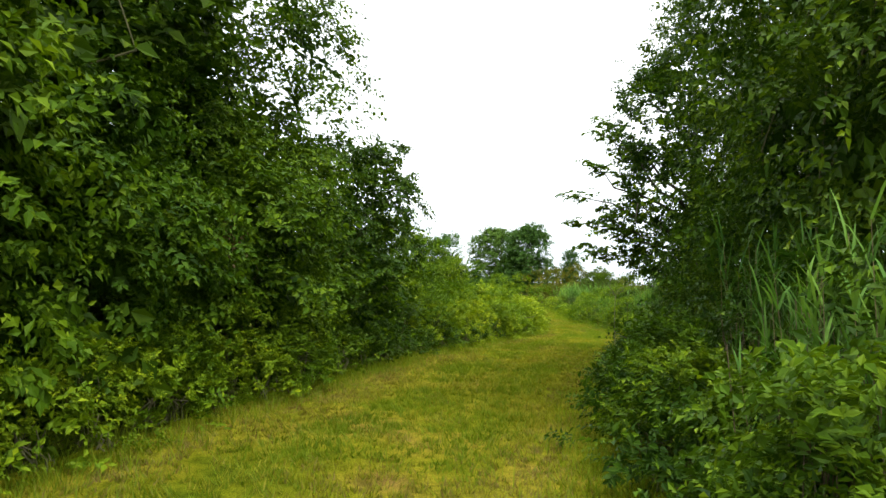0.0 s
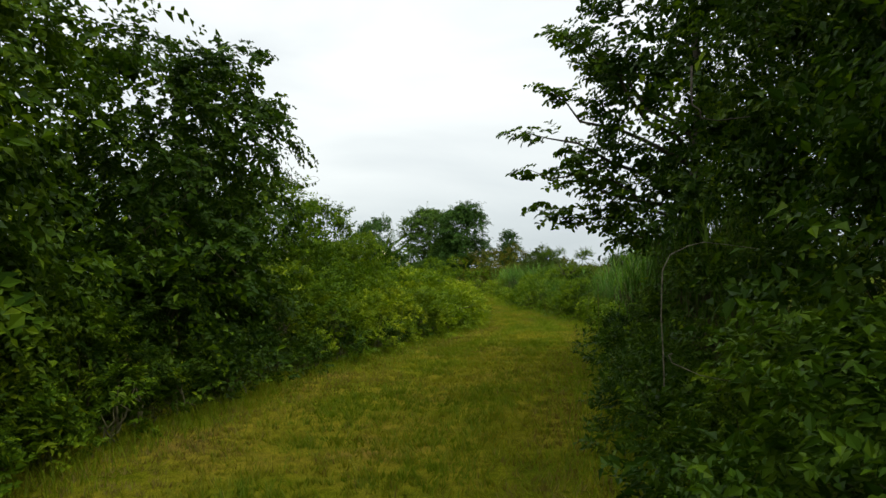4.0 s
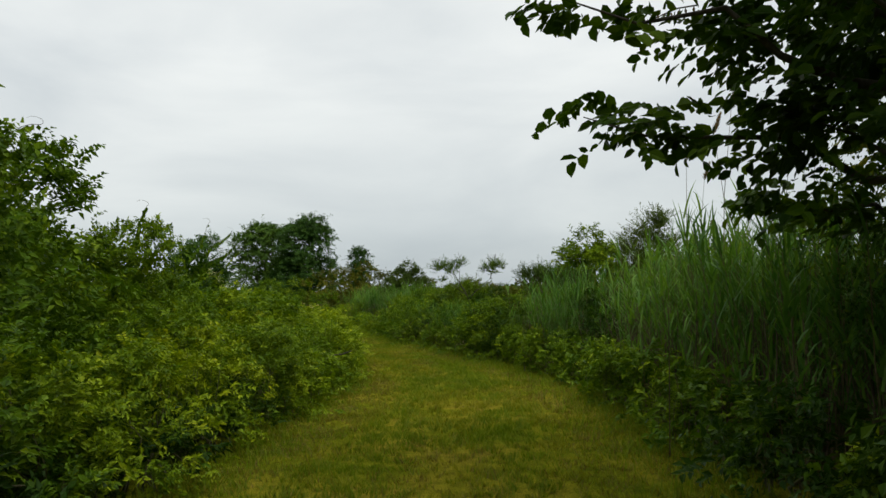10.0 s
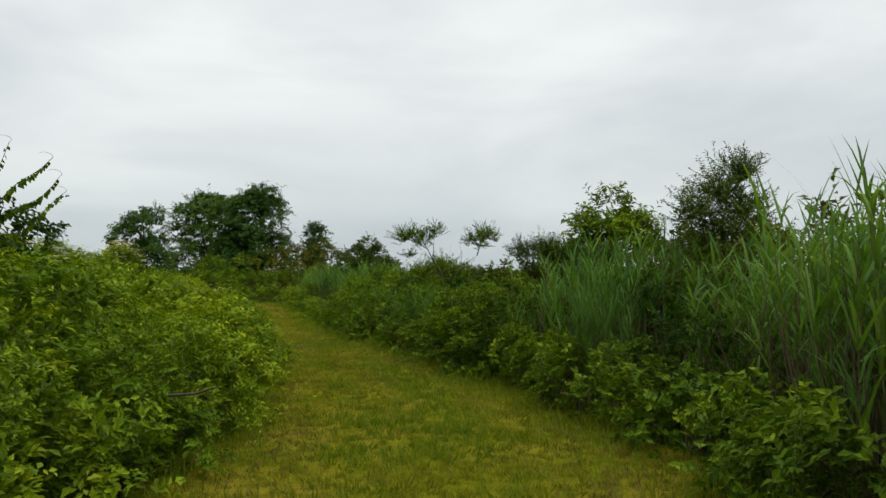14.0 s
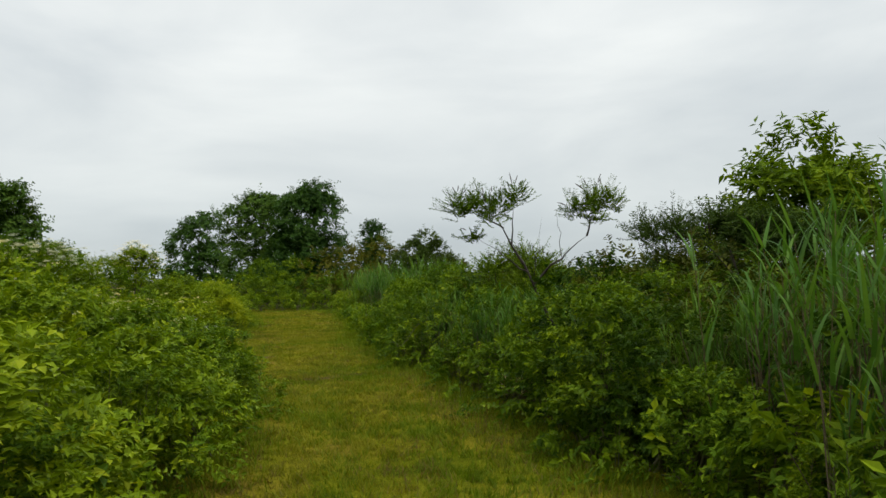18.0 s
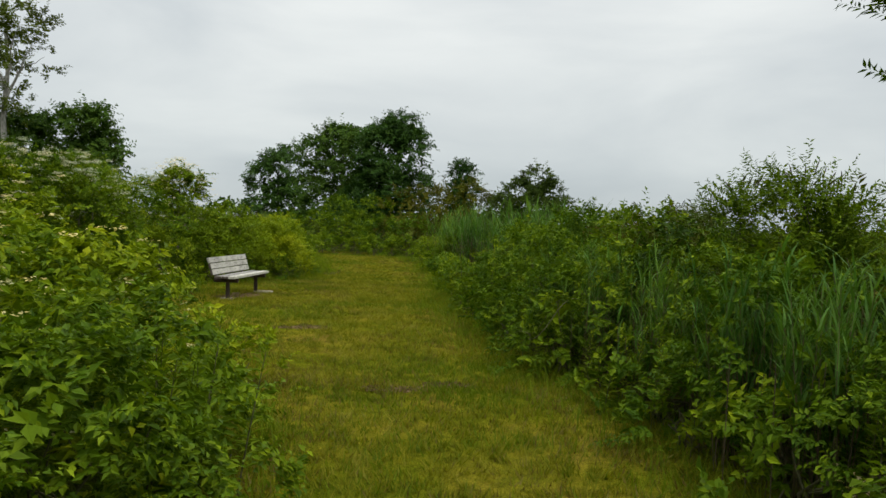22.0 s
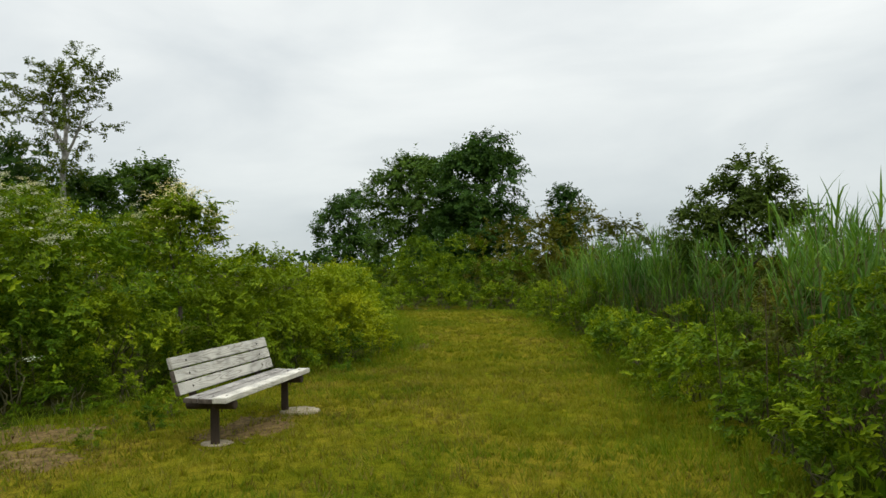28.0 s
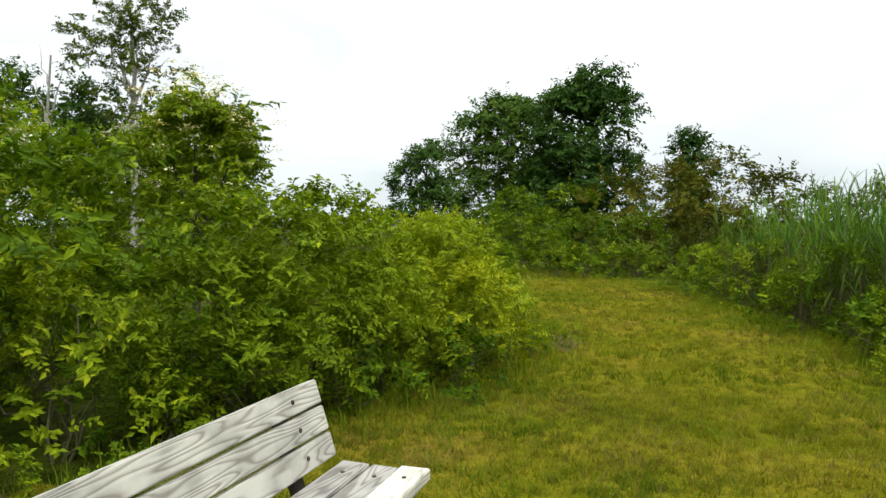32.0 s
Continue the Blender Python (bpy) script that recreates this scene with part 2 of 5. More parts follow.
def mesh_from(name, verts, faces, mats, smooth=False, face_mats=None):
    me = bpy.data.meshes.new(name)
    verts, faces = np.asarray(verts, np.float32), np.asarray(faces, np.int32)
    n, k = faces.shape
    me.vertices.add(len(verts))
    me.vertices.foreach_set("co", verts.ravel())
    me.loops.add(n * k)
    me.loops.foreach_set("vertex_index", faces.ravel())
    me.polygons.add(n)
    me.polygons.foreach_set("loop_start", np.arange(0, n * k, k, dtype=np.int32))
    me.polygons.foreach_set("loop_total", np.full(n, k, np.int32))
    if face_mats is not None:
        me.polygons.foreach_set("material_index", np.asarray(face_mats, np.int32))
    me.update(calc_edges=True)
    me.polygons.foreach_set("use_smooth", np.full(n, bool(smooth)))
    for m in mats if isinstance(mats, (list, tuple)) else [mats]:
        me.materials.append(m)
    return me


def part_of(name, me, parent, label="", m=None):
    ob = new(name, me)
    ob.parent = parent
    if m is not None:
        ob.matrix_basis = m
    if label:
        ob["label"] = label
    return ob


def thing(name, x, y, label, category, group="", turn=0.0, size=1.0, sink=0.0):
    e = new(name)
    e.empty_display_size = 0.1
    e.location = (x, y, gz(x, y) - sink)
    e.rotation_euler = (0, 0, turn)
    e.scale = (size,) * 3 if np.isscalar(size) else size
    return tagged(e, label, category, group)


def unit(v):
    return v / np.maximum(np.linalg.norm(v, axis=-1, keepdims=True), 1e-9)


def leaf_mesh(name, base, along, normal, length, width, mat, fold=0.12, fine=False, kinds=None):
    """Pointed leaves folded along the midrib: four corners each, or six where they are seen close."""
    along = unit(along)
    side = unit(np.cross(along, normal))
    up = np.cross(side, along)
    length, width = length[:, None], width[:, None]
    mid = base + along * length * 0.42 + up * width * fold
    tip = base + along * length - up * length * 0.12
    v = np.stack([base, mid + side * width / 2, tip, mid - side * width / 2], 1).reshape(-1, 3)
    if fine:
        far = base + along * length * 0.68 + up * (width * fold - length * 0.04)
        mid = base + along * length * 0.28 + up * width * fold
        v = np.stack([base, mid + side * width * 0.46, far + side * width * 0.4, tip, far - side * width * 0.4, mid - side * width * 0.46], 1).reshape(-1, 3)
        i = np.arange(len(base))[:, None] * 6
        return mesh_from(name, v, np.concatenate([i + [0, 1, 2, 3], i + [0, 3, 4, 5]]), mat, face_mats=None if kinds is None else np.tile(kinds, 2))
    i = np.arange(len(base))[:, None] * 4
    f = np.concatenate([i + [0, 1, 2], i + [0, 2, 3]])
    return mesh_from(name, v, f, mat, face_mats=None if kinds is None else np.tile(kinds, 2))


def sprays(rng, starts, ways, lengths, per, droop=0.25, spread=0.9, outward=None):
    """Leaves along twigs: their bases, directions and normals, each face turned up and out to the light."""
    n = len(starts)
    s = np.linspace(0.22, 1.0, per)[None, :, None]
    ways = unit(ways)
    outward = ways if outward is None else outward
    down = np.array([0, 0, -1.0])
    at = starts[:, None] + ways[:, None] * lengths[:, None, None] * s + down * (droop * lengths[:, None, None] * s**2)
    head = unit(ways[:, None] + down * 2 * droop * s)
    face = unit(outward * [1, 1, 0.5] * 0.8 + [0, 0, 0.62] + rng.normal(size=(n, 3)) * 0.25)[:, None]
    side = unit(np.cross(head, np.broadcast_to(face, head.shape)) + 1e-5)
    flip = np.where(np.arange(per) % 2 == 0, 1.0, -1.0)[None, :, None]
    way = unit(head * (1 - spread * 0.5) + side * flip * spread + rng.normal(size=at.shape) * 0.25 + down * 0.12)
    nor = unit(face + rng.normal(size=at.shape) * 0.3)
    return at.reshape(-1, 3), way.reshape(-1, 3), nor.reshape(-1, 3)


def dome_points(rng, n, shape, rise=0.85):
    """Points and outward ways over a lumpy dome. shape: lobes as rows of x, y, z, radius."""
    lobes = np.asarray(shape, float)
    pick = rng.choice(len(lobes), size=n, p=lobes[:, 3] ** 2 / (lobes[:, 3] ** 2).sum())
    way = unit(rng.normal(size=(n, 3)) + np.array([0, 0, rise]))
    return lobes[pick, :3], lobes[pick, 3], way


def lobes_for(rng, radius, height, count, low=0.15, narrow=0.55):
    """A broad heart with lobes of two sizes piled round it, so that the outline bulges and dips."""
    out = [(0, 0, height * f, radius * (0.62 - 0.3 * narrow * f)) for f in np.linspace(0.22, 0.68, 2 if height < 2.5 else 5)]
    for i in range(count):
        h = rng.uniform(low, 1.0)
        size = radius * (rng.uniform(0.3, 0.44) if i % 3 == 0 else rng.uniform(0.16, 0.28))
        reach = (radius * (1 - narrow * h**1.8) - size * 0.6)
        a, r = rng.uniform(0, 2 * np.pi), reach * np.sqrt(rng.uniform(0.3, 1.0))
        out.append((r * np.cos(a), r * np.sin(a), min(h * height, height - size * 0.7), size))
    return out


def crown_mesh(name, seed, lobes, twigs, per, leaf, mat, droop=0.25, twig=0.35, aspect=0.55, inner=0.16, spread=0.9, bunch=5, fine=False, drape=0.0, leaders=0.05, fresh=0.35):
    """Bunches of leafy twigs over the outer side of the lobes, with dark gaps between the bunches.
    drape lets the twigs hang down over the lobes like vine; leaders are long shoots that stand out."""
    rng = np.random.default_rng(seed)
    shoots = max(twigs // bunch, 1)
    c, r, way = dome_points(rng, shoots * 5, lobes)
    p, hearts = c + way * r[:, None], np.asarray(lobes, float)
    near = np.linalg.norm(p[:, None] - hearts[None, :, :3], axis=2) / hearts[None, :, 3]
    hidden = (near < 0.9).any(1)
    open_ones, covered = np.flatnonzero(~hidden), np.flatnonzero(hidden)
    take = np.concatenate([rng.permutation(open_ones)[:int(shoots * (1 - inner))], rng.permutation(covered)[:int(shoots * inner)]])
    c, r, way, shoots = c[take], r[take], way[take], len(take)
    depth = np.where(hidden[take], rng.uniform(0.6, 0.95, shoots), rng.uniform(0.82, 1.04, shoots))
    long = (rng.uniform(size=shoots) < leaders) & ~hidden[take] & (way[:, 2] > -0.1)
    starts = np.repeat(c + way * (r * depth)[:, None], bunch, 0)
    outward = np.repeat(way, bunch, 0)
    n = len(starts)
    starts = starts + rng.normal(size=(n, 3)) * twig * 0.2
    fall = unit(np.cross(np.cross(outward, [0, 0, -1.0]) + 1e-4, outward))
    ways = unit(outward * (1 - drape) + fall * drape + rng.normal(size=(n, 3)) * 0.42 + [0, 0, 0.3 * (1 - drape)])
    length = twig * rng.uniform(0.5, 1.2, n)
    first = np.repeat(long, bunch) & (np.arange(n) % bunch == 0)
    ways[first] = unit(ways[first] + [0, 0, 0.9])
    length[first] *= 2.0
    keep = starts[:, 2] > 0.02
    at, along, nor = sprays(rng, starts[keep], ways[keep], length[keep], per, droop, spread, outward[keep])
    k = len(at)
    size = leaf * rng.uniform(0.6, 1.25, k)
    # fresh sets how many outer twigs get light-painted ends; hidden shoots get none
    young = np.repeat((rng.uniform(size=k // per) < fresh) & ~np.repeat(hidden[take], bunch)[keep], per) & (np.tile(np.arange(per), k // per) >= per - 3)
    return leaf_mesh(name, at, along, nor, size, size * aspect * rng.uniform(0.8, 1.15, k), [mat, YOUNG_LIT.get(mat, mat)], fold=0.18, fine=fine, kinds=young.astype(int))


def tube(points, radii, sides=6):
    """A tapered round limb through the points."""
    points, v, f = [np.asarray(p, float) for p in points], [], []
    for i, p in enumerate(points):
        d = unit(points[min(i + 1, len(points) - 1)] - points[max(i - 1, 0)])
        a = unit(np.cross(d, (0.31, 0.95, 0.1)))
        b = np.cross(d, a)
        for k in range(sides):
            t = 2 * np.pi * k / sides
            v.append(p + (a * np.cos(t) + b * np.sin(t)) * radii[i])
    for i in range(len(points) - 1):
        for k in range(sides):
            q = (k + 1) % sides
            f.append((i * sides + k, i * sides + q, (i + 1) * sides + q, (i + 1) * sides + k))
    return v, f


def limb_mesh(name, limbs, mat, sides=6):
    v, f = [], []
    for points, radii in limbs:
        a, b = tube(points, radii, sides)
        f += [tuple(i + len(v) for i in q) for q in b]
        v += a
    return mesh_from(name, v, f, mat, smooth=True)


def bent(rng, a, b, n=6, wobble=0.08):
    a, b = np.asarray(a, float), np.asarray(b, float)
    size = np.linalg.norm(b - a) * wobble
    return [a + (b - a) * i / (n - 1) + (rng.normal(size=3) * size * np.sin(np.pi * i / (n - 1)) if 0 < i < n - 1 else 0) for i in range(n)]


def taper(r, n=6, end=0.25):
    return [r * (1 - (1 - end) * i / (n - 1)) for i in range(n)]


# ---- shrub kinds, built once as meshes ----
KINDS = {}


def shrub_kind(kind, seeds, radius, height, lobes, twigs, per, leaf, mat, **more):
    made = []
    for s in seeds:
        rng = np.random.default_rng(s)
        shape = lobes_for(rng, radius, height, lobes, 0.08, 0.3 if height > 2.5 else 0.55)
        crown = crown_mesh(kind + "_crown", s + 100, shape, twigs, per, leaf, mat, **more)
        stems = []
        for _ in range(7):
            a = rng.uniform(0, 6.28)
            top = np.array(shape[rng.integers(len(shape))]) * (0.55, 0.55, 0.9, 1)
            stems.append((bent(rng, (0.12 * np.cos(a), 0.12 * np.sin(a), -0.1), top[:3], 6, 0.1), taper(0.018, 6, 0.3)))
        made.append((crown, limb_mesh(kind + "_stem", stems, STEM, 4), shape))
    KINDS[kind] = (made, radius, height)


def shrub(kind, x, y, height, label, turn=None, wide=1.0, name="shrub", category="shrub", group="shrubs along the trail"):
    made, radius, tall = KINDS[kind]
    k = shrub.count = shrub.count + 1
    crown, stem, shape = made[k % len(made)]
    s = height / tall
    t = thing(name, x, y, label, category, group, turn=k * 2.399 if turn is None else turn, size=(s * wide, s * wide, s))
    part_of("crown", crown, t)
    tagged(part_of("stem", stem, t), kind="stuff")
    shrub.shape = shape
    return t


shrub.count = 0
shrub_kind("dark", (1, 2), 1.2, 1.9, 24, 430, 9, 0.084, LEAF_DARK, aspect=0.62, twig=0.3, fresh=0.15)
shrub_kind("dark_near", (41,), 1.0, 1.3, 22, 600, 9, 0.07, LEAF_DEEP, aspect=0.6, twig=0.26, fresh=0.3)
shrub_kind("yellow", (43, 44), 1.0, 1.2, 22, 640, 9, 0.068, LEAF_YELLOW, aspect=0.5, twig=0.26)
shrub_kind("tall_back", (45,), 1.9, 6.5, 50, 800, 8, 0.16, LEAF_DARK, aspect=0.62, twig=0.55, droop=0.35, leaders=0.0, fresh=0.0)
shrub_kind("mid", (4, 5, 6), 1.2, 1.7, 24, 420, 9, 0.078, LEAF_MID, aspect=0.56, twig=0.27)
shrub_kind("light", (7, 8, 9), 1.1, 1.4, 22, 430, 9, 0.072, LEAF_LIGHT, aspect=0.52, twig=0.25)
shrub_kind("olive", (10, 11), 1.2, 1.8, 24, 300, 9, 0.09, LEAF_OLIVE, aspect=0.48, twig=0.3)
shrub_kind("low", (12, 13, 14), 0.6, 0.5, 12, 100, 8, 0.075, LEAF_MID, aspect=0.55, twig=0.22)
shrub_kind("low_dark", (34, 35), 0.6, 0.5, 12, 120, 8, 0.07, LEAF_DARK, aspect=0.55, twig=0.22, fresh=0.15)
shrub_kind("low_light", (15, 16), 0.6, 0.5, 12, 105, 8, 0.07, LEAF_LIGHT, aspect=0.52, twig=0.22)
shrub_kind("back_mid", (17, 18), 1.6, 2.0, 24, 270, 8, 0.13, LEAF_MID, aspect=0.5, twig=0.4)
shrub_kind("back_light", (19, 20), 1.6, 1.8, 24, 300, 8, 0.12, LEAF_LIGHT, aspect=0.5, twig=0.4)
shrub_kind("back_olive", (21, 22), 1.6, 1.9, 24, 220, 8, 0.13, LEAF_OLIVE, aspect=0.5, twig=0.4)
shrub_kind("tall_mid", (23, 24), 1.9, 6.5, 74, 3300, 8, 0.07, LEAF_DEEP, aspect=0.6, twig=0.42, droop=0.35, inner=0.3)
shrub_kind("tall_dark", (25, 26), 1.9, 6.5, 64, 3000, 8, 0.064, LEAF_DARK, aspect=0.6, twig=0.42, droop=0.35, fresh=0.32, inner=0.3)
shrub_kind("viny", (27,), 1.9, 4.8, 50, 3000, 8, 0.1, LEAF_DARK, aspect=0.8, twig=0.34, droop=0.35, drape=0.5, fresh=0.06)
shrub_kind("drape", (38, 39), 1.9, 4.4, 46, 3200, 8, 0.088, LEAF_DEEP, aspect=0.72, twig=0.32, droop=0.35, drape=0.55)
shrub_kind("tall_bush", (28, 29), 1.8, 3.2, 36, 1900, 8, 0.095, LEAF_MID, aspect=0.58, twig=0.36)
shrub_kind("tall_light", (36, 37), 1.7, 2.8, 34, 1400, 8, 0.088, LEAF_LIGHT, aspect=0.48, twig=0.36)

GREEN_LABEL = "dense mid-green leafy shrub beside the mown trail"
LIGHT_LABEL = "yellow-green leafy shrub spilling towards the mown trail"
DARK_LABEL = "dense dark-green vine-covered shrub beside the trail"
OLIVE_LABEL = "olive-brown twiggy shrub behind the trail edge"
LOW_LABEL = "low leafy undergrowth at the foot of the shrubs"
rnd = random.Random(5)


def row(side, y0, y1, step, kind, height, label, set_back=0.9, jitter=0.25, wide=1.0):
    """Shrubs set along one edge of the trail."""
    y = y0
    while y <= y1:
        h = height * rnd.uniform(0.8, 1.18)
        out = set_back * h / KINDS[kind][2] * rnd.uniform(0.85, 1.2)
        x = left_edge(y) - out if side < 0 else right_edge(y) + out
        shrub(kind, x + rnd.uniform(-jitter, jitter), y + rnd.uniform(-jitter, jitter), h, label, wide=wide)
        y += step


def undergrowth(side, y0, y1, step=0.8, out=0.25, kind="low"):
    y = y0
    while y <= y1:
        x = left_edge(y) - out - rnd.uniform(0, 0.4) if side < 0 else right_edge(y) + out + rnd.uniform(0, 0.4)
        shrub(kind, x, y, rnd.uniform(0.35, 0.6), LOW_LABEL, name="undergrowth", category="undergrowth", group="undergrowth along the trail")
        y += step * rnd.uniform(0.8, 1.2)


# ---- trees with a trunk, limbs and a leafy crown ----
def tree(name, x, y, label, trunk, limbs, lobes, twigs, per, leaf, mat, bark=BARK, seed=1, radius=0.1, category="tree", group="", spiky=False, **kw):
    """trunk and limbs: points from the foot of the tree; lobes: rows of x, y, z, radius from the same foot."""
    rng = np.random.default_rng(seed)
    t = thing(name, x, y, label, category, group)
    n = len(trunk)
    part_of("trunk", limb_mesh("trunk", [([np.array(p) for p in trunk], taper(radius, n, 0.35))], bark, 9), t)
    for a, b, r in limbs:
        part_of("limb", limb_mesh("limb", [(bent(rng, a, b, 7, 0.035), taper(r, 7, 0.1))], bark, 6), t)
    part_of("crown", spiky_crown("crown", seed, lobes, twigs, per, leaf, mat, **kw) if spiky else crown_mesh("crown", seed, lobes, twigs, per, leaf, mat, **kw), t)
    return t


def spiky_crown(name, seed, lobes, shoots, per, leaf, mat, aspect=0.3):
    """Upright whips crowded with narrow leaves, fanning out of each tuft."""
    rng = np.random.default_rng(seed)
    lobes = np.asarray(lobes, float)
    pick = rng.choice(len(lobes), size=shoots, p=lobes[:, 3] ** 2 / (lobes[:, 3] ** 2).sum())
    c, r = lobes[pick, :3], lobes[pick, 3]
    way = unit(rng.normal(size=(shoots, 3)) * [1, 1, 0.5] + [0, 0, 0.75])
    starts = c - np.array([0, 0, 0.55]) * r[:, None] + rng.normal(size=(shoots, 3)) * r[:, None] * 0.3
    at, along, nor = sprays(rng, starts, way, r * rng.uniform(0.8, 1.75, shoots), per, -0.08, 0.75)
    k = len(at)
    size = leaf * rng.uniform(0.6, 1.2, k)
    return leaf_mesh(name, at, along, nor, size, size * aspect, mat)


def seed_spikes(seed, lobes, count, length=0.12):
    """Thin dark upright spikes at the tips of a crown."""
    rng = np.random.default_rng(seed)
    c, r, way = dome_points(rng, count, lobes)
    way = unit(way + [0, 0, 0.9])
    a = c + way * (r * 0.9)[:, None]
    b = a + (way + rng.normal(size=(count, 3)) * 0.25) * (length * rng.uniform(0.6, 1.3, count))[:, None]
    return limb_mesh("seed_spike", [([p, (p + q) / 2 + [0, 0, 0.005], q], [0.003, 0.006, 0.002]) for p, q in zip(a, b)], SPIKE, 5)


def limb_sprays(name, seed, limbs, count, per, leaf, twig, mat, aspect=0.6, droop=0.35):
    """Leafy side twigs along reaching limbs, in flat layers."""
    rng = np.random.default_rng(seed)
    starts, ways, lengths = [], [], []
    for a, b, _ in limbs:
        a, b = np.array(a, float), np.array(b, float)
        for _ in range(count):
            f = rng.uniform(0.3, 1.0) ** 0.7
            d = unit((b - a)[None])[0]
            starts.append(a + (b - a) * f + rng.normal(size=3) * 0.07)
            ways.append(d * 0.8 + np.array([rng.normal(), rng.normal(), rng.normal() * 0.25]) * 0.75)
            lengths.append(twig * rng.uniform(0.5, 1.2) * (1.15 - 0.4 * f))
    at, along, nor = sprays(rng, np.array(starts), np.array(ways), np.array(lengths), per, droop, 0.8)
    size = leaf * rng.uniform(0.55, 1.25, len(at))
    return leaf_mesh(name, at, along, nor, size, size * aspect, mat, fine=True)


# ---- reeds ----
def blade_strips(base, way, length, width, bend, mat, name, steps=3):
    """Long arching blades: a tapered strip of a few steps each."""
    n = len(base)
    way = unit(way)
    side = unit(np.cross(way, np.array([0, 0, 1.0])) + 1e-4)
    flat = unit(way * [1, 1, 0.0] + 1e-4)
    rows = []
    for k in range(steps + 1):
        f = k / steps
        p = base + way * (length * f)[:, None] + (flat * 0.35 - np.array([0, 0, 1.0])) * (bend * length * f * f)[:, None]
        w = width * (1.0, 0.95, 0.62, 0.04)[k] if steps == 3 else width * (1 - f * 0.96)
        rows += [p + side * w[:, None] / 2, p - side * w[:, None] / 2]
    v = np.stack(rows, 1).reshape(-1, 3)
    i = np.arange(n)[:, None] * (2 * steps + 2)
    f = np.concatenate([i + [2 * k, 2 * k + 1, 2 * k + 3, 2 * k + 2] for k in range(steps)])
    return mesh_from(name, v, f, mat)


REEDS = []
for seed, tall in ((31, 2.5), (32, 2.3), (33, 2.7)):
    rng = np.random.default_rng(seed)
    k = 44
    foot = np.stack([rng.normal(0, 0.3, k), rng.normal(0, 0.3, k), np.full(k, -0.05)], 1)
    high = tall * rng.uniform(0.62, 1.0, k)
    lean = rng.normal(0, 0.06, (k, 2))
    top = foot + np.stack([lean[:, 0] * high, lean[:, 1] * high, high], 1)
    stems = limb_mesh("reed_stem", [([a, (a + b) / 2 + rng.normal(size=3) * 0.01, b], [0.006, 0.005, 0.002]) for a, b in zip(foot, top)], STRAW, 4)
    dead = np.stack([rng.normal(0, 0.33, 56), rng.normal(0, 0.33, 56), np.full(56, -0.05)], 1)
    tops = dead + np.stack([rng.normal(0, 0.12, 56), rng.normal(0, 0.12, 56), tall * rng.uniform(0.25, 0.7, 56)], 1)
    stalks = limb_mesh("dead_stalk", [([a, b], [0.006, 0.004]) for a, b in zip(dead, tops)], OLD_REED, 4)
    s = 0.26 + 0.74 * rng.uniform(0, 1, (k, 12)) ** 0.8
    at = (foot[:, None] + (top - foot)[:, None] * s[..., None]).reshape(-1, 3)
    a = rng.uniform(0, 6.28, len(at))
    up = rng.uniform(1.5, 4.2, len(at))
    way = np.stack([np.cos(a), np.sin(a), up], 1)
    blades = blade_strips(at, way, rng.uniform(0.3, 0.66, len(at)), rng.uniform(0.016, 0.03, len(at)), rng.uniform(0.05, 0.55, len(at)), REED_LEAF, "reed_blade")
    REEDS.append((stems, blades, stalks, tall))


def plume_mesh(seed, length=0.28):
    rng = np.random.default_rng(seed)
    k = 150
    f = rng.uniform(0, 1, k)
    a = rng.uniform(0, 6.28, k)
    at = np.stack([0.10 * f, np.zeros(k), length * f], 1)
    way = np.stack([np.cos(a) * 0.5 + 0.3, np.sin(a) * 0.5, np.full(k, 0.9)], 1)
    return leaf_mesh("plume", at, way, rng.normal(size=(k, 3)), 0.09 * (1.1 - f * 0.7), np.full(k, 0.008), PLUME)


PLUME_MESH = plume_mesh(3)


def reed_clump(x, y, height, wide=1.0, label="dense clump of tall blue-green reeds with arching blades"):
    k = reed_clump.count = reed_clump.count + 1
    stems, blades, stalks, tall = REEDS[k % 3]
    s = height / tall
    t = thing("reed_clump", x, y, label, "reeds", "reeds along the trail", turn=k * 1.7, size=(wide, wide, s))
    tagged(part_of("stem", stems, t, "straw-coloured reed stems"), kind="stuff")
    tagged(part_of("dead_stalk", stalks, t, "brown dead stalks of last year"), kind="stuff")
    tagged(part_of("foliage", blades, t), kind="stuff")
    return t


reed_clump.count = 0


def tall_reed(x, y, height, lean=0.1):
    """A single dead stalk of last year with its feathery plume."""
    t = thing("plumed_reed", x, y, "single tall reed stalk with a brown feathery plume", "reed", "plumed reeds")
    p = [(0, 0, 0), (lean * 0.15, 0, height * 0.35), (lean * 0.45, 0.02, height * 0.7), (lean, 0.03, height)]
    part_of("stalk", limb_mesh("stalk", [([np.array(q) for q in p], [0.006, 0.005, 0.004, 0.002])], STRAW, 5), t)
    part_of("plume", PLUME_MESH, t, "brown feathery plume", pose(lean * 0.97, 0.03, height - 0.06))
    return t


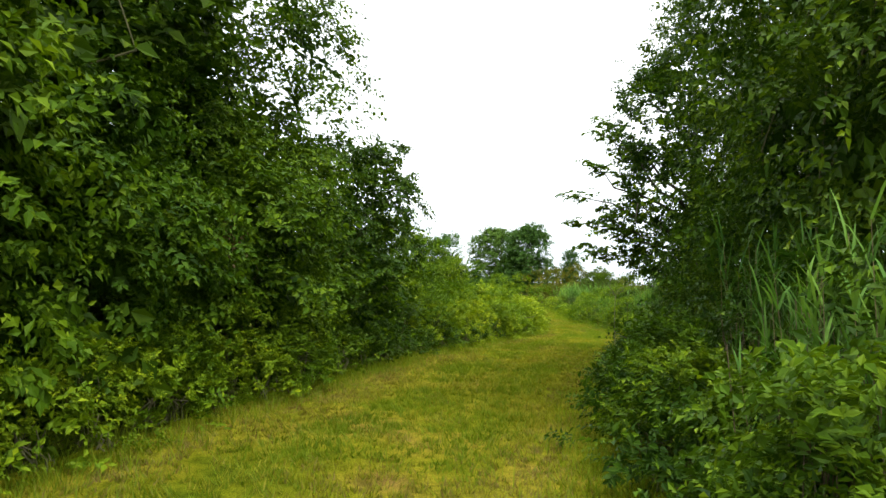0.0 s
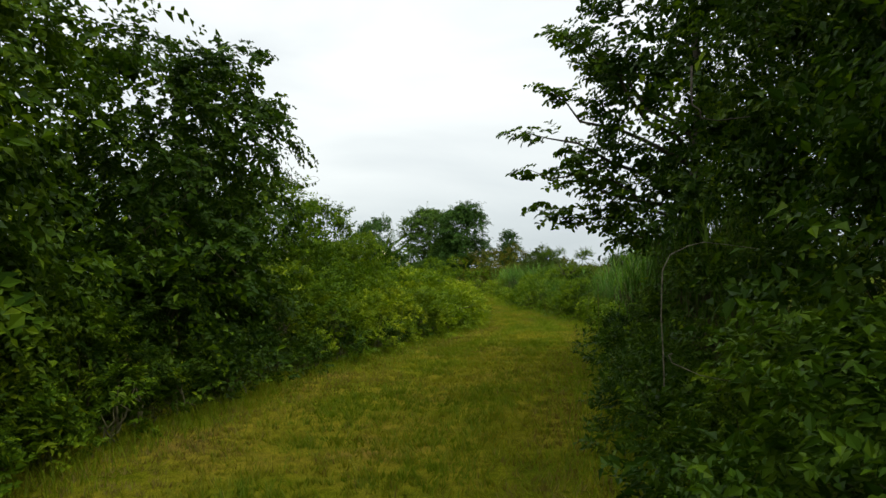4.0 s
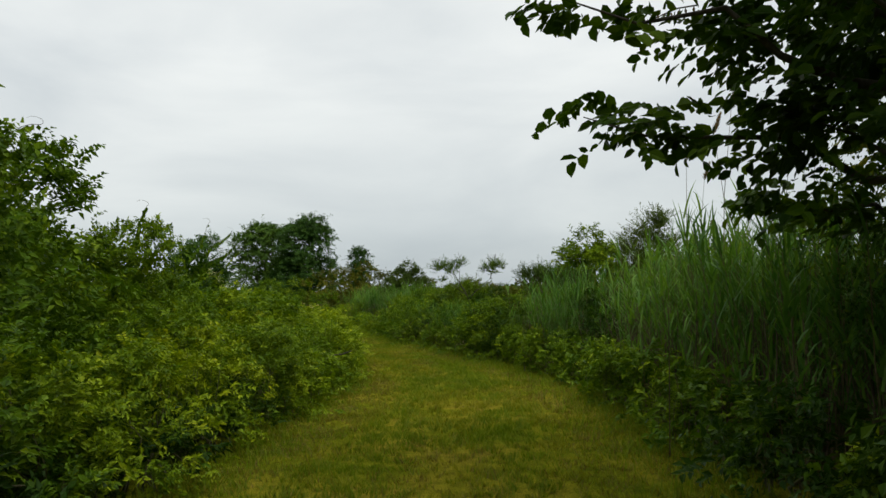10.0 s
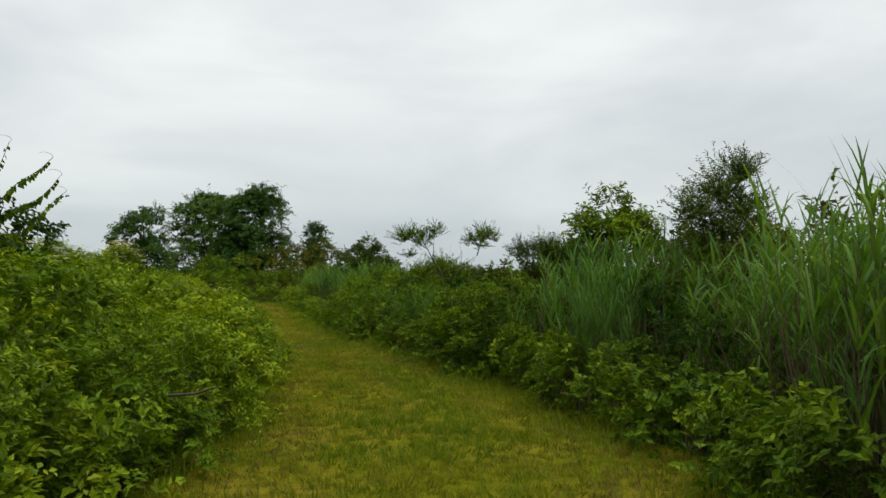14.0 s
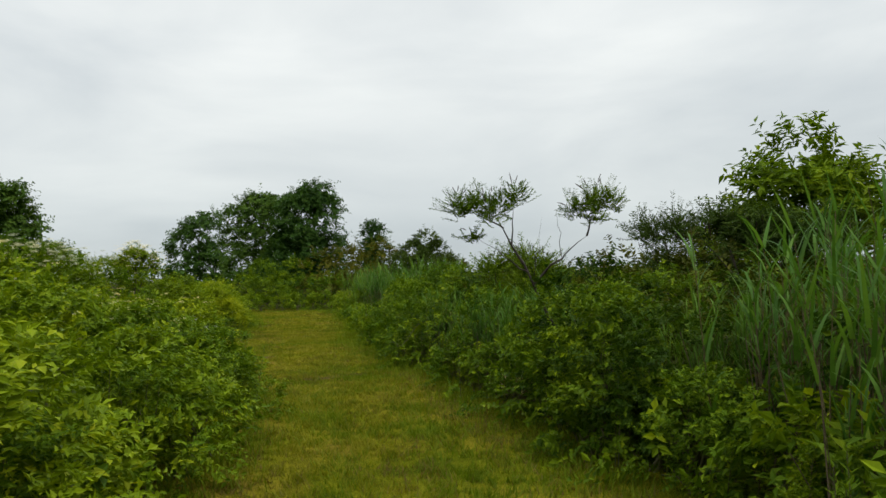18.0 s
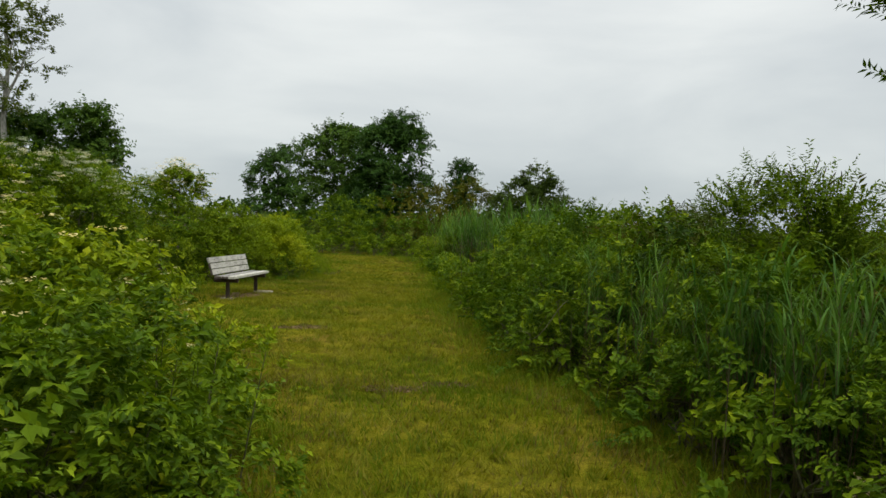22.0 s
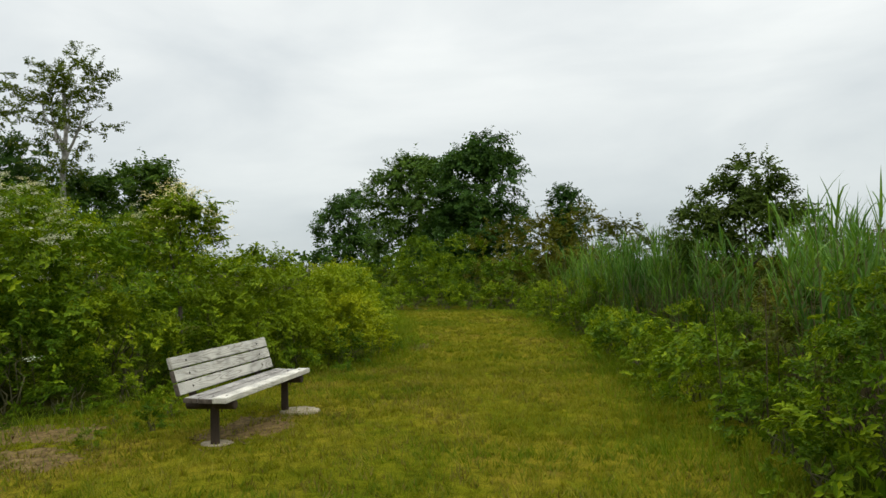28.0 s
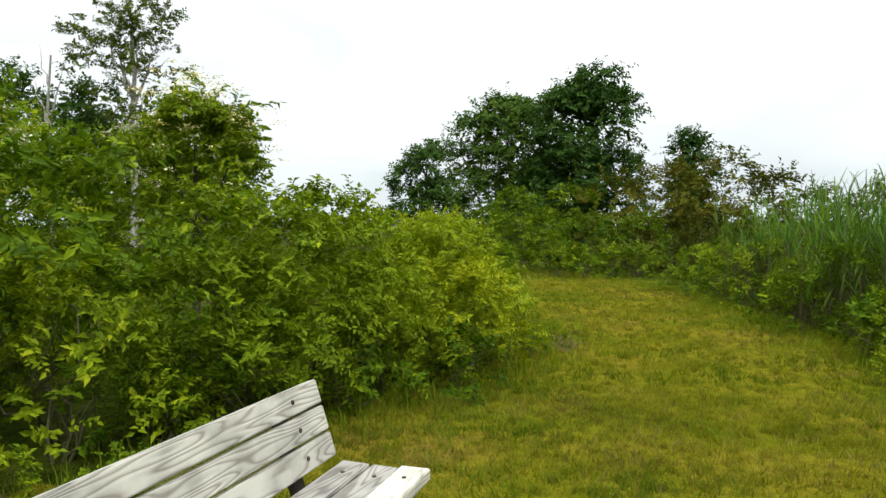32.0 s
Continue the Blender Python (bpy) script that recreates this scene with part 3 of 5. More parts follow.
# ---- upright weeds ----
WEEDS = []
for seed in (51, 52, 53):
    rng = np.random.default_rng(seed)
    stalks, at, way, size = [], [], [], []
    for _ in range(9):
        foot = np.array([rng.normal(0, 0.16), rng.normal(0, 0.16), -0.03])
        high = rng.uniform(0.6, 1.0)
        top = foot + np.array([rng.normal(0, 0.07), rng.normal(0, 0.07), high])
        stalks.append(([foot, (foot + top) / 2 + rng.normal(size=3) * 0.012, top], [0.005, 0.004, 0.002]))
        k = 46
        f = np.linspace(0.25, 1.0, k)
        a = np.arange(k) * 2.4 + rng.uniform(0, 6)
        at.append(foot + (top - foot) * f[:, None])
        way.append(np.stack([np.cos(a), np.sin(a), 0.25 + 1.3 * f**3], 1))
        size.append(0.12 * (1.05 - 0.6 * f) * rng.uniform(0.8, 1.2, k))
    at, way, size = np.concatenate(at), np.concatenate(way), np.concatenate(size)
    WEEDS.append((limb_mesh("weed_stalk", stalks, STEM, 4), leaf_mesh("weed_leaves", at, way, np.tile([0, 0, 1.0], (len(at), 1)), size, size * 0.2, LEAF_LIGHT)))


def weed(x, y, height):
    """A stand of goldenrod, not yet in flower."""
    k = weed.count = weed.count + 1
    stalks, leaves = WEEDS[k % 3]
    t = thing("goldenrod", x, y, "upright green goldenrod stalks with narrow leaves, not in flower", "weed", "goldenrod along the trail", turn=k * 2.1, size=(1.0, 1.0, height))
    tagged(part_of("stalk", stalks, t), kind="stuff")
    tagged(part_of("foliage", leaves, t), kind="stuff")
    return t


weed.count = 0

# ---- blossom ----
def blossom_on(seed, lobes, count, umbel=0.05, dots=30, petal=0.026, mat=FLOWER):
    """Flower heads set on the outer side of a crown's lobes."""
    rng = np.random.default_rng(seed)
    c, r, way = dome_points(rng, count, lobes)
    way = unit(way + [0, 0, 0.6])
    c = c + way * (r + rng.uniform(0.26, 0.44, count))[:, None]
    at = np.repeat(c, dots, 0) + rng.normal(size=(count * dots, 3)) * [umbel, umbel, umbel * 0.28]
    n = len(at)
    return leaf_mesh("blossom", at, rng.normal(size=(n, 3)) * [1, 1, 0.2], np.tile([0, 0, 1.0], (n, 1)) + rng.normal(size=(n, 3)) * 0.3, np.full(n, petal), np.full(n, petal * 0.8), mat)

# ---- ground sheet ----
def ground_bump(x, y):
    """Small unevenness of the trod ground, none far off."""
    b = 0.010 * np.sin(x * 2.1 + 1.3 * np.sin(y * 1.1)) * np.sin(y * 1.7 + 0.6 * x) + 0.007 * np.sin(x * 4.3 - y * 2.9) * np.sin(y * 3.7 + 1)
    return b * (np.abs(x) < 20) * (np.abs(y) < 80)


def ground_sheet():
    xs = np.unique(np.concatenate([np.linspace(-14, 14, 85), [-1500, -700, -300, -120, -60, -30, -20, 20, 30, 60, 120, 300, 700, 1500]]))
    ys = np.unique(np.concatenate([np.linspace(-12, 72, 190), [-1500, -600, -200, -80, -40, -22, 80, 90, 110, 150, 220, 400, 800, 1500]]))
    gx, gy = np.meshgrid(xs, ys)
    z = ground_height(gx, gy)
    z = z + ground_bump(gx, gy)
    n, m = gx.shape
    v = np.stack([gx, gy, z], -1).reshape(-1, 3)
    i = (np.arange(n - 1)[:, None] * m + np.arange(m - 1)[None]).ravel()
    cx, cy = (v[i, 0] + v[i + m + 1, 0]) / 2, (v[i, 1] + v[i + m + 1, 1]) / 2
    wild = (cx < left_edge(cy) - 0.45) | (cx > right_edge(cy) + 0.45) | (cy > 65) | (cy < -10)
    return mesh_from("ground", v, np.stack([i, i + 1, i + m + 1, i + m], 1), [SOIL_GRASS, WEEDY_SOIL], smooth=True, face_mats=wild.astype(int))


def grass_ground(name, stops):
    """Thatch and soil under mown grass: green and straw in patches, finely mottled."""
    m, nodes, links = material(name)
    patch = noise_at(nodes, links, 0.8, 6.0, 0.62)
    tone = colour_ramp(nodes, stops)
    links.new(patch.outputs["Fac"], tone.inputs["Fac"])
    tufts = noise_at(nodes, links, 7.0, 5.0, 0.7)
    shade = colour_ramp(nodes, [(0.35, (0.45, 0.5, 0.45)), (0.5, (1.0, 1.0, 1.0)), (0.68, (1.35, 1.25, 1.3))])
    links.new(tufts.outputs["Fac"], shade.inputs["Fac"])
    thatch = noise_at(nodes, links, 85.0, 3.0, 0.7)
    speck = colour_ramp(nodes, [(0.38, (0.35, 0.33, 0.3)), (0.55, (1.0, 1.0, 1.0)), (0.7, (1.5, 1.45, 1.4))])
    links.new(thatch.outputs["Fac"], speck.inputs["Fac"])
    col = mixed(nodes, links, "MULTIPLY", 0.8, tone.outputs["Color"], shade.outputs["Color"])
    col = mixed(nodes, links, "MULTIPLY", 0.8, col, speck.outputs["Color"])
    face = nodes.new("ShaderNodeBsdfDiffuse")
    links.new(col, face.inputs["Color"])
    relief = nodes.new("ShaderNodeBump")
    relief.inputs["Strength"].default_value, relief.inputs["Distance"].default_value = 0.9, 0.02
    links.new(thatch.outputs["Fac"], relief.inputs["Height"])
    links.new(relief.outputs["Normal"], face.inputs["Normal"])
    links.new(face.outputs["BSDF"], nodes.new("ShaderNodeOutputMaterial").inputs["Surface"])
    return m


SOIL_GRASS = grass_ground("mown_grass_ground", [(0.3, (0.061, 0.086, 0.005)), (0.45, (0.126, 0.137, 0.007)), (0.58, (0.184, 0.164, 0.013)), (0.72, (0.162, 0.112, 0.024))])
WEEDY_SOIL = grass_ground("weedy_ground", [(0.3, (0.022, 0.037, 0.005)), (0.45, (0.042, 0.065, 0.007)), (0.58, (0.068, 0.081, 0.012)), (0.72, (0.065, 0.053, 0.019))])
tagged(new("ground", ground_sheet()), "mown grass trail with drier patches between weedy ground", "ground", kind="structure")

# ---- left side: tall trees and thicket at the start of the walk ----
TALL_LABEL = "tall leafy tree hung with vines beside the trail"
DARK_TALL_LABEL = "tall dark-green tree crowding the trail edge"


def tall(kind, x, y, h, label, wide=1.0):
    return shrub(kind, x, y, h, label, wide=wide, name="tree", category="tree", group="trees along the trail")


for x, y, h in ((-5.2, 4.2, 9.6), (-5.2, 7.0, 10.2), (-5.2, 9.6, 10.4), (-4.9, 12.0, 10.4)):
    tall("tall_mid", x, y, h, TALL_LABEL, 0.95)
for x, y, h, wide in ((-4.15, 11.0, 4.2, 1.0), (-4.4, 7.8, 4.2, 0.9)):
    tall("drape", x, y, h, "vine-draped thicket of overlapping green leaves beside the trail", wide)
for x, y, h in ((-7.6, 6.0, 10), (-7.5, 9.6, 10.2), (-7.4, 12.8, 9.0), (-7.5, 16.5, 6.0), (-6.2, 11.4, 10.2), (-6.2, 8.8, 10.2), (-6.2, 6.0, 9.8), (-9.4, 8.0, 10), (-7.4, 2.6, 9.0), (-6.9, 7.6, 9.4), (-6.9, 10.6, 9.4), (-6.9, 13.6, 6.0)):
    tall("tall_back", x, y, h, DARK_TALL_LABEL, 0.95)
for x, y, h in ((-4.3, 5.4, 4.4), (-4.6, 3.2, 4.8)):
    tall("tall_bush", x, y, h, "leafy green thicket leaning towards the trail", 0.8)
row(-1, 1.0, 12, 1.8, "back_mid", 2.3, GREEN_LABEL, 2.7)
row(-1, 0.5, 12.5, 1.5, "mid", 1.0, GREEN_LABEL, 0.75)
row(-1, 3.0, 13.0, 2.6, "light", 0.75, LIGHT_LABEL, 0.55)
undergrowth(-1, 2.5, 12.5, 0.7, 0.1)
undergrowth(-1, 13, 23, 0.8, 0.1, "low_dark")
undergrowth(-1, 3.2, 23, 2.0, 0.2, "low_light")
row(-1, 12.8, 18.4, 1.15, "dark", 1.7, DARK_LABEL, 1.25)
tall("viny", -3.8, 15.6, 4.6, "tall thicket smothered in dark-green vine beside the trail", 1.02)
tall("viny", -4.7, 18.4, 3.6, "tall thicket smothered in dark-green vine beside the trail", 0.9)
row(-1, 18.6, 21.5, 1.3, "mid", 1.5, GREEN_LABEL, 1.35)
row(-1, 19.5, 24.5, 1.4, "light", 1.0, LIGHT_LABEL, 0.7)
shrub("tall_bush", -3.6, 20.9, 2.9, GREEN_LABEL, wide=0.9)
shrub("tall_bush", -4.9, 22.8, 3.5, GREEN_LABEL)
shrub("tall_bush", -3.1, 24.4, 2.45, GREEN_LABEL, wide=0.7)
shrub("dark", -3.3, 29.0, 2.3, DARK_LABEL, wide=1.05)
shrub("dark", -4.6, 28.6, 2.4, DARK_LABEL)
row(-1, 19.0, 25.5, 1.5, "mid", 1.25, GREEN_LABEL, 0.85)
row(-1, 22.5, 25.5, 1.5, "mid", 1.8, GREEN_LABEL, 2.2)
row(-1, 24.8, 30.8, 0.95, "light", 1.1, LIGHT_LABEL, 0.78, wide=1.12)
row(-1, 31.5, 33.6, 0.95, "mid", 1.05, GREEN_LABEL, 0.78, wide=1.12)
for x, y, h in ((-1.35, 34.4, 1.15), (-1.4, 33.4, 1.2), (-2.4, 36.3, 1.1), (-3.4, 36.3, 1.3), (-3.2, 35.2, 1.4), (-4.6, 36.6, 1.3), (-5.8, 37.2, 1.4)):
    shrub("light", x, y, h, LIGHT_LABEL)
row(-1, 25.5, 30.5, 1.6, "mid", 0.95, GREEN_LABEL, 0.75)
row(-1, 31.5, 34.5, 1.6, "mid", 1.1, GREEN_LABEL, 0.85)
row(-1, 24.5, 34.5, 1.6, "light", 1.4, LIGHT_LABEL, 2.0)
row(-1, 25.0, 34.5, 2.2, "back_mid", 1.65, GREEN_LABEL, 3.4)
row(-1, 24.0, 34.5, 2.2, "back_light", 1.7, LIGHT_LABEL, 5.2)
for x, y, h in ((-8.5, 26, 2.0), (-9, 29, 2.0), (-8.8, 32, 1.8), (-9.5, 35, 1.8), (-11.5, 38.5, 1.9), (-12.5, 41, 2.3), (-12.5, 30, 2.2), (-13, 36, 2.2), (-8.5, 20, 4.2), (-10.5, 23.5, 3.0)):
    shrub("back_mid", x, y, h, GREEN_LABEL)
undergrowth(-1, 24, 35.2, 0.7, 0.05, "low_light")
undergrowth(-1, 24.4, 35, 1.5, 0.1)

for x, y in ((-0.95, 36.3), (-1.5, 36.6), (-2.2, 37.1), (-3.0, 37.2), (-3.8, 37.5), (-4.8, 37.9)):
    shrub("low_light", x, y, 0.42, LOW_LABEL, name="undergrowth", category="undergrowth", group="undergrowth along the trail")

# ---- hedge behind the bench ----
HEDGE_LABEL = "dense green shrub in the hedge behind the bench"
ELDER_LABEL = "green shrub dotted with flat cream flower heads"
for x, y, h, kind in ((-9.8, 42.4, 2.2, "mid"), (-8.4, 43.8, 2.2, "light"), (-7.2, 45.2, 2.0, "mid"), (-6.3, 46.5, 1.9, "mid"), (-5.5, 47.7, 1.6, "mid")):
    t = shrub(kind, x, y, h, HEDGE_LABEL)
    if x < -7:
        part_of("blossom", blossom_on(int(y * 10), shrub.shape, 34, 0.035, 46, 0.02), t, "flat cream flower heads")
for x, y, h, kind in ((-5.0, 48.6, 1.35, "yellow"), (-4.2, 49.8, 1.25, "yellow"), (-4.4, 51.3, 1.3, "yellow"), (-5.0, 53.0, 1.4, "yellow"), (-5.4, 55.0, 1.4, "light"), (-5.9, 50.5, 1.7, "light"), (-6.3, 57.5, 1.4, "light"), (-7.0, 60, 1.4, "mid")):
    shrub(kind, x, y, h, LIGHT_LABEL)
for i, (x, y, h) in enumerate(((-9.4, 45.4, 2.7), (-8.2, 47.2, 2.35), (-10.8, 44.0, 2.9), (-7.6, 49.6, 2.3), (-9.3, 49.0, 2.7), (-12.0, 47.0, 2.8))):
    t = shrub("tall_light" if i % 2 else "tall_bush", x, y, h * 1.04, ELDER_LABEL, wide=0.9)
    part_of("blossom", blossom_on(60 + i, [l for l in shrub.shape if l[2] > 1.3], 56, 0.06, 60, 0.03), t, "flat cream flower heads")
for i, (x, y, h) in enumerate(((-7.8, 46.2, 2.6), (-8.9, 44.9, 2.7))):
    t = shrub("tall_bush", x, y, h, ELDER_LABEL, wide=0.85)
    part_of("blossom", blossom_on(90 + i, [l for l in shrub.shape if l[2] > 1.7], 80, 0.07, 80, 0.034), t, "broad flat cream flower heads")
for x, y, h in ((-9, 53, 1.5), (-7.8, 56, 1.3), (-11, 56, 1.4), (-10, 61, 1.3), (-13, 51, 2.0), (-14, 60, 1.4), (-9.6, 66, 1.4)):
    shrub("back_mid", x, y, h, GREEN_LABEL)
for x, y, h, kind in ((-9.3, 42.0, 1.3, "mid"), (-8.3, 42.9, 1.3, "mid"), (-7.4, 43.9, 1.25, "mid"), (-6.6, 45.0, 1.2, "mid"), (-5.9, 46.1, 1.15, "light"), (-5.2, 47.2, 1.1, "yellow"), (-4.5, 48.3, 1.0, "yellow"), (-3.8, 49.4, 0.95, "yellow")):
    shrub(kind, x, y, h, LIGHT_LABEL if kind == "light" else HEDGE_LABEL)
for x, y in ((-7.0, 43.6), (-6.0, 45.2), (-5.3, 46.6), (-4.5, 47.8), (-3.7, 48.7), (-8.2, 42.6)):
    shrub("low", x, y, 0.45, LOW_LABEL, name="undergrowth", category="undergrowth", group="undergrowth along the trail")
SPRAY_LOBES = [(0, 0, 2.15, 0.46), (0.34, 0, 2.0, 0.36), (-0.36, 0.1, 2.1, 0.36), (0.15, -0.25, 2.45, 0.32), (-0.15, 0.2, 2.5, 0.3), (0.45, 0.1, 2.35, 0.25), (0, 0, 1.6, 0.4)]
tree("flowering_tree", -6.7, 49.0, "small bushy tree with pale yellow blossom rising from the hedge", [(0, 0, 0), (0.03, 0, 0.8), (0, 0.05, 1.6), (0.05, 0, 2.4)],
     [((0, 0, 1.3), (0.5, 0.1, 2.4), 0.03), ((0, 0, 1.5), (-0.5, 0.2, 2.5), 0.03)],
     SPRAY_LOBES, 900, 9, 0.07, LEAF_LIGHT, seed=71, radius=0.05, twig=0.22, leaders=0.1)
t = bpy.data.objects["flowering_tree"]
part_of("blossom", blossom_on(77, SPRAY_LOBES[:6], 150, 0.045, 14, 0.03), t, "pale cream-yellow blossom")
tagged(part_of("foliage", limb_sprays("foliage", 78, [((0, 0, 1.8), (0.75, -0.2, 2.7), 0), ((0, 0, 1.8), (0.95, -0.1, 2.4), 0), ((0, 0, 2.0), (0.2, 0, 2.95), 0)], 7, 15, 0.11, 0.5, LEAF_LIGHT, 0.3, 0.3), t, "long pinnate leaf fronds"), kind="stuff")

# ---- right side: dark trees, the reaching broadleaf, reeds ----
# Unseen tops are raised to keep sky light off the trail, and fill the outline.
for x, y, h in ((5.0, 7.6, 10.4), (5.0, 10.3, 10.8), (5.1, 12.8, 10.6), (5.3, 15.4, 10.2)):
    tall("tall_dark", x, y, h, DARK_TALL_LABEL, 0.85)
for x, y, h in ((7.2, 8.5, 11.5), (7.2, 11.5, 12.0), (7.4, 15.0, 11.5), (6.6, 5.2, 10.0), (6.1, 9.0, 11.0), (6.1, 11.8, 11.0), (6.2, 14.2, 10.6), (6.0, 7.0, 10.4)):
    tall("tall_back", x, y, h, TALL_LABEL, 0.7)
tall("tall_dark", 6.6, 18.4, 7.6, DARK_TALL_LABEL, 0.95)
row(1, 3.6, 11.5, 1.2, "dark_near", 0.95, DARK_LABEL, 0.95)
row(1, 12.5, 17.5, 1.6, "dark", 1.0, DARK_LABEL, 1.15)
row(1, 4.2, 17.5, 1.8, "dark", 1.8, DARK_LABEL, 1.75)
undergrowth(1, 3.0, 19, 0.7, 0.2, "low_dark")
undergrowth(1, 19.5, 32, 0.6, 0.25)
undergrowth(1, 18.0, 40, 1.8, 0.1)

foot = (4.1, 18.0)
fz = gz(*foot)


def from_foot(x, y, z):
    return (x - foot[0], y - foot[1], z - fz)


reach = [((0, 0, 2.9), from_foot(1.22, 18.5, 4.36), 0.05), ((0, 0, 2.5), from_foot(1.36, 18.6, 3.7), 0.045), ((-0.05, 0, 2.1), from_foot(1.56, 18.9, 3.0), 0.04), ((0, 0, 3.3), from_foot(1.7, 18.7, 5.15), 0.05),
         ((0, 0, 1.9), from_foot(2.65, 18.4, 2.95), 0.03), ((0, 0.1, 1.8), from_foot(3.2, 19.5, 2.5), 0.03), ((0, 0, 3.4), from_foot(1.9, 17.2, 5.6), 0.05), ((0, 0, 3.8), from_foot(2.0, 19.4, 6.4), 0.05),
         ((0, 0, 2.0), from_foot(4.6, 19.9, 3.7), 0.03), ((0, 0, 2.3), from_foot(2.1, 17.4, 3.6), 0.04)]
t = tree("broadleaf_tree", *foot, "broadleaf tree with dark green leafy limbs reaching over the trail", [(0, 0, -0.1), (0.05, 0, 1.2), (-0.05, 0.05, 2.6), (0.1, 0, 4.5), (0, 0.1, 6.8)], reach,
         [(0.3, 0, 3.2, 1.0), (-0.4, 0.5, 4.2, 1.0), (0.6, 0.6, 5.0, 1.2), (-0.6, -0.4, 5.4, 1.1), (0.3, 0.2, 6.6, 1.2), (-0.8, 0.9, 6.2, 0.9), (1.2, -0.5, 4.2, 1.1), (0.8, 1.2, 3.4, 0.9), (-0.5, -1.0, 3.6, 0.9), (0.2, -0.8, 7.4, 1.0), (-0.7, 0.3, 2.5, 0.6), (0.5, -0.6, 2.2, 0.9), (-0.9, 0.6, 3.1, 0.6), (0.3, -1.6, 4.6, 1.0), (-0.2, -1.6, 2.6, 0.8), (1.0, -0.2, 1.6, 0.9), (-0.9, -0.6, 4.4, 0.7)],
         2900, 8, 0.115, LEAF_DARK, seed=81, radius=0.13, aspect=0.62, twig=0.42, fine=True, fresh=0.1)
tagged(part_of("foliage", limb_sprays("foliage", 82, reach, 40, 9, 0.12, 0.46, LEAF_DEEP, 0.62, 0.25), t), kind="stuff")
for x, y, h in ((5.2, 17.0, 9.0), (4.9, 19.3, 6.5)):
    tall("tall_dark", x, y, h, DARK_TALL_LABEL, 0.62)

# reeds beside the trail
for x, y, h in ((3.5, 19.2, 2.3), (3.9, 20.0, 2.6), (3.6, 20.9, 2.5), (4.2, 21.3, 2.8), (3.8, 22.1, 2.6), (4.5, 22.6, 2.9), (4.0, 23.2, 2.6), (4.8, 23.6, 2.8), (4.3, 24.3, 2.5), (5.2, 24.5, 2.8), (5.5, 22.6, 3.0),
                (5.0, 25.4, 2.5), (5.8, 25.8, 2.5), (4.6, 26.2, 2.1), (5.4, 27.0, 2.2), (6.2, 27.4, 2.3), (4.9, 20.6, 2.7), (5.6, 21.2, 2.9), (6.4, 23.8, 2.7), (6.6, 25.6, 2.6)):
    reed_clump(x + 0.4, y, h * 0.89, 1.1)
for x, y, h in ((2.9, 4.6, 2.0), (3.1, 6.3, 2.1), (2.7, 5.4, 1.8), (3.0, 8.0, 2.2), (3.4, 16.8, 2.6), (3.5, 17.8, 2.4), (3.8, 15.6, 2.5), (4.0, 16.2, 2.7), (4.0, 17.2, 2.7)):
    reed_clump(x + 0.2, y, h, 0.8)
for x, y, h in ((4.3, 28.2, 1.9), (5.1, 28.6, 2.0), (4.4, 29.6, 1.8), (5.4, 30.0, 1.9), (6.0, 29.2, 2.0), (3.9, 34.4, 1.4),
                (2.2, 44.5, 1.5), (2.6, 45.6, 1.6), (3.0, 46.8, 1.65), (3.4, 48.0, 1.7), (3.9, 46.4, 1.7), (2.2, 48.6, 1.5), (1.9, 50.4, 1.6), (1.5, 52.0, 1.6), (2.3, 52.2, 1.7), (1.0, 53.4, 1.6), (1.8, 53.8, 1.7), (0.9, 55.0, 1.6), (1.6, 56.0, 1.7), (0.5, 56.8, 1.5), (2.6, 54.6, 1.7)):
    reed_clump(x, y, h + (0.55 if y > 43 else 0.15), 0.9, "clump of young green reeds among the shrubs")
for x, y, h in ((3.1, 34.3, 1.35), (2.95, 35.0, 1.4), (2.8, 36.2, 1.35), (4.0, 27.6, 1.6), (4.2, 30.4, 1.5), (3.8, 31.2, 1.3), (3.7, 33.6, 1.35), (3.3, 34.6, 1.3), (3.2, 35.4, 1.35), (3.0, 36.8, 1.3), (2.7, 38.3, 1.4), (2.55, 37.4, 1.45), (2.35, 39.2, 1.35)):
    reed_clump(x, y, h, 0.55, "thin clump of young green reeds rising through the shrubs")
for x, y, h, lean in ((3.7, 21.6, 3.7, 0.3), (4.0, 22.9, 3.3, 0.1), (4.3, 22.2, 3.5, -0.2), (4.6, 23.8, 3.2, 0.25), (4.4, 21.0, 3.4, 0.2), (5.0, 22.4, 3.6, 0.3), (3.15, 5.4, 2.0, 0.2)):
    tall_reed(x + (0.35 if y > 15 else 0), y, h, lean)

# shrubs beyond the reeds
row(1, 26.5, 30, 1.5, "mid", 0.7, GREEN_LABEL, 0.9)
row(1, 30.3, 33.2, 1.1, "dark", 1.15, DARK_LABEL, 1.0)
for x, y, h in ((3.5, 31.2, 1.25), (3.3, 32.0, 1.25), (4.3, 32.2, 1.4)):
    shrub("mid", x, y, h, GREEN_LABEL, wide=0.9)
row(1, 33.5, 39.5, 1.2, "mid", 1.1, GREEN_LABEL, 0.95)
row(1, 26.5, 40, 2.1, "dark", 1.35, DARK_LABEL, 1.7)
row(1, 28, 42, 1.5, "olive", 1.6, OLIVE_LABEL, 2.7)
row(1, 28, 42, 2.4, "back_olive", 1.8, OLIVE_LABEL, 4.6)
row(1, 40.5, 44, 1.2, "mid", 0.85, GREEN_LABEL, 0.85)
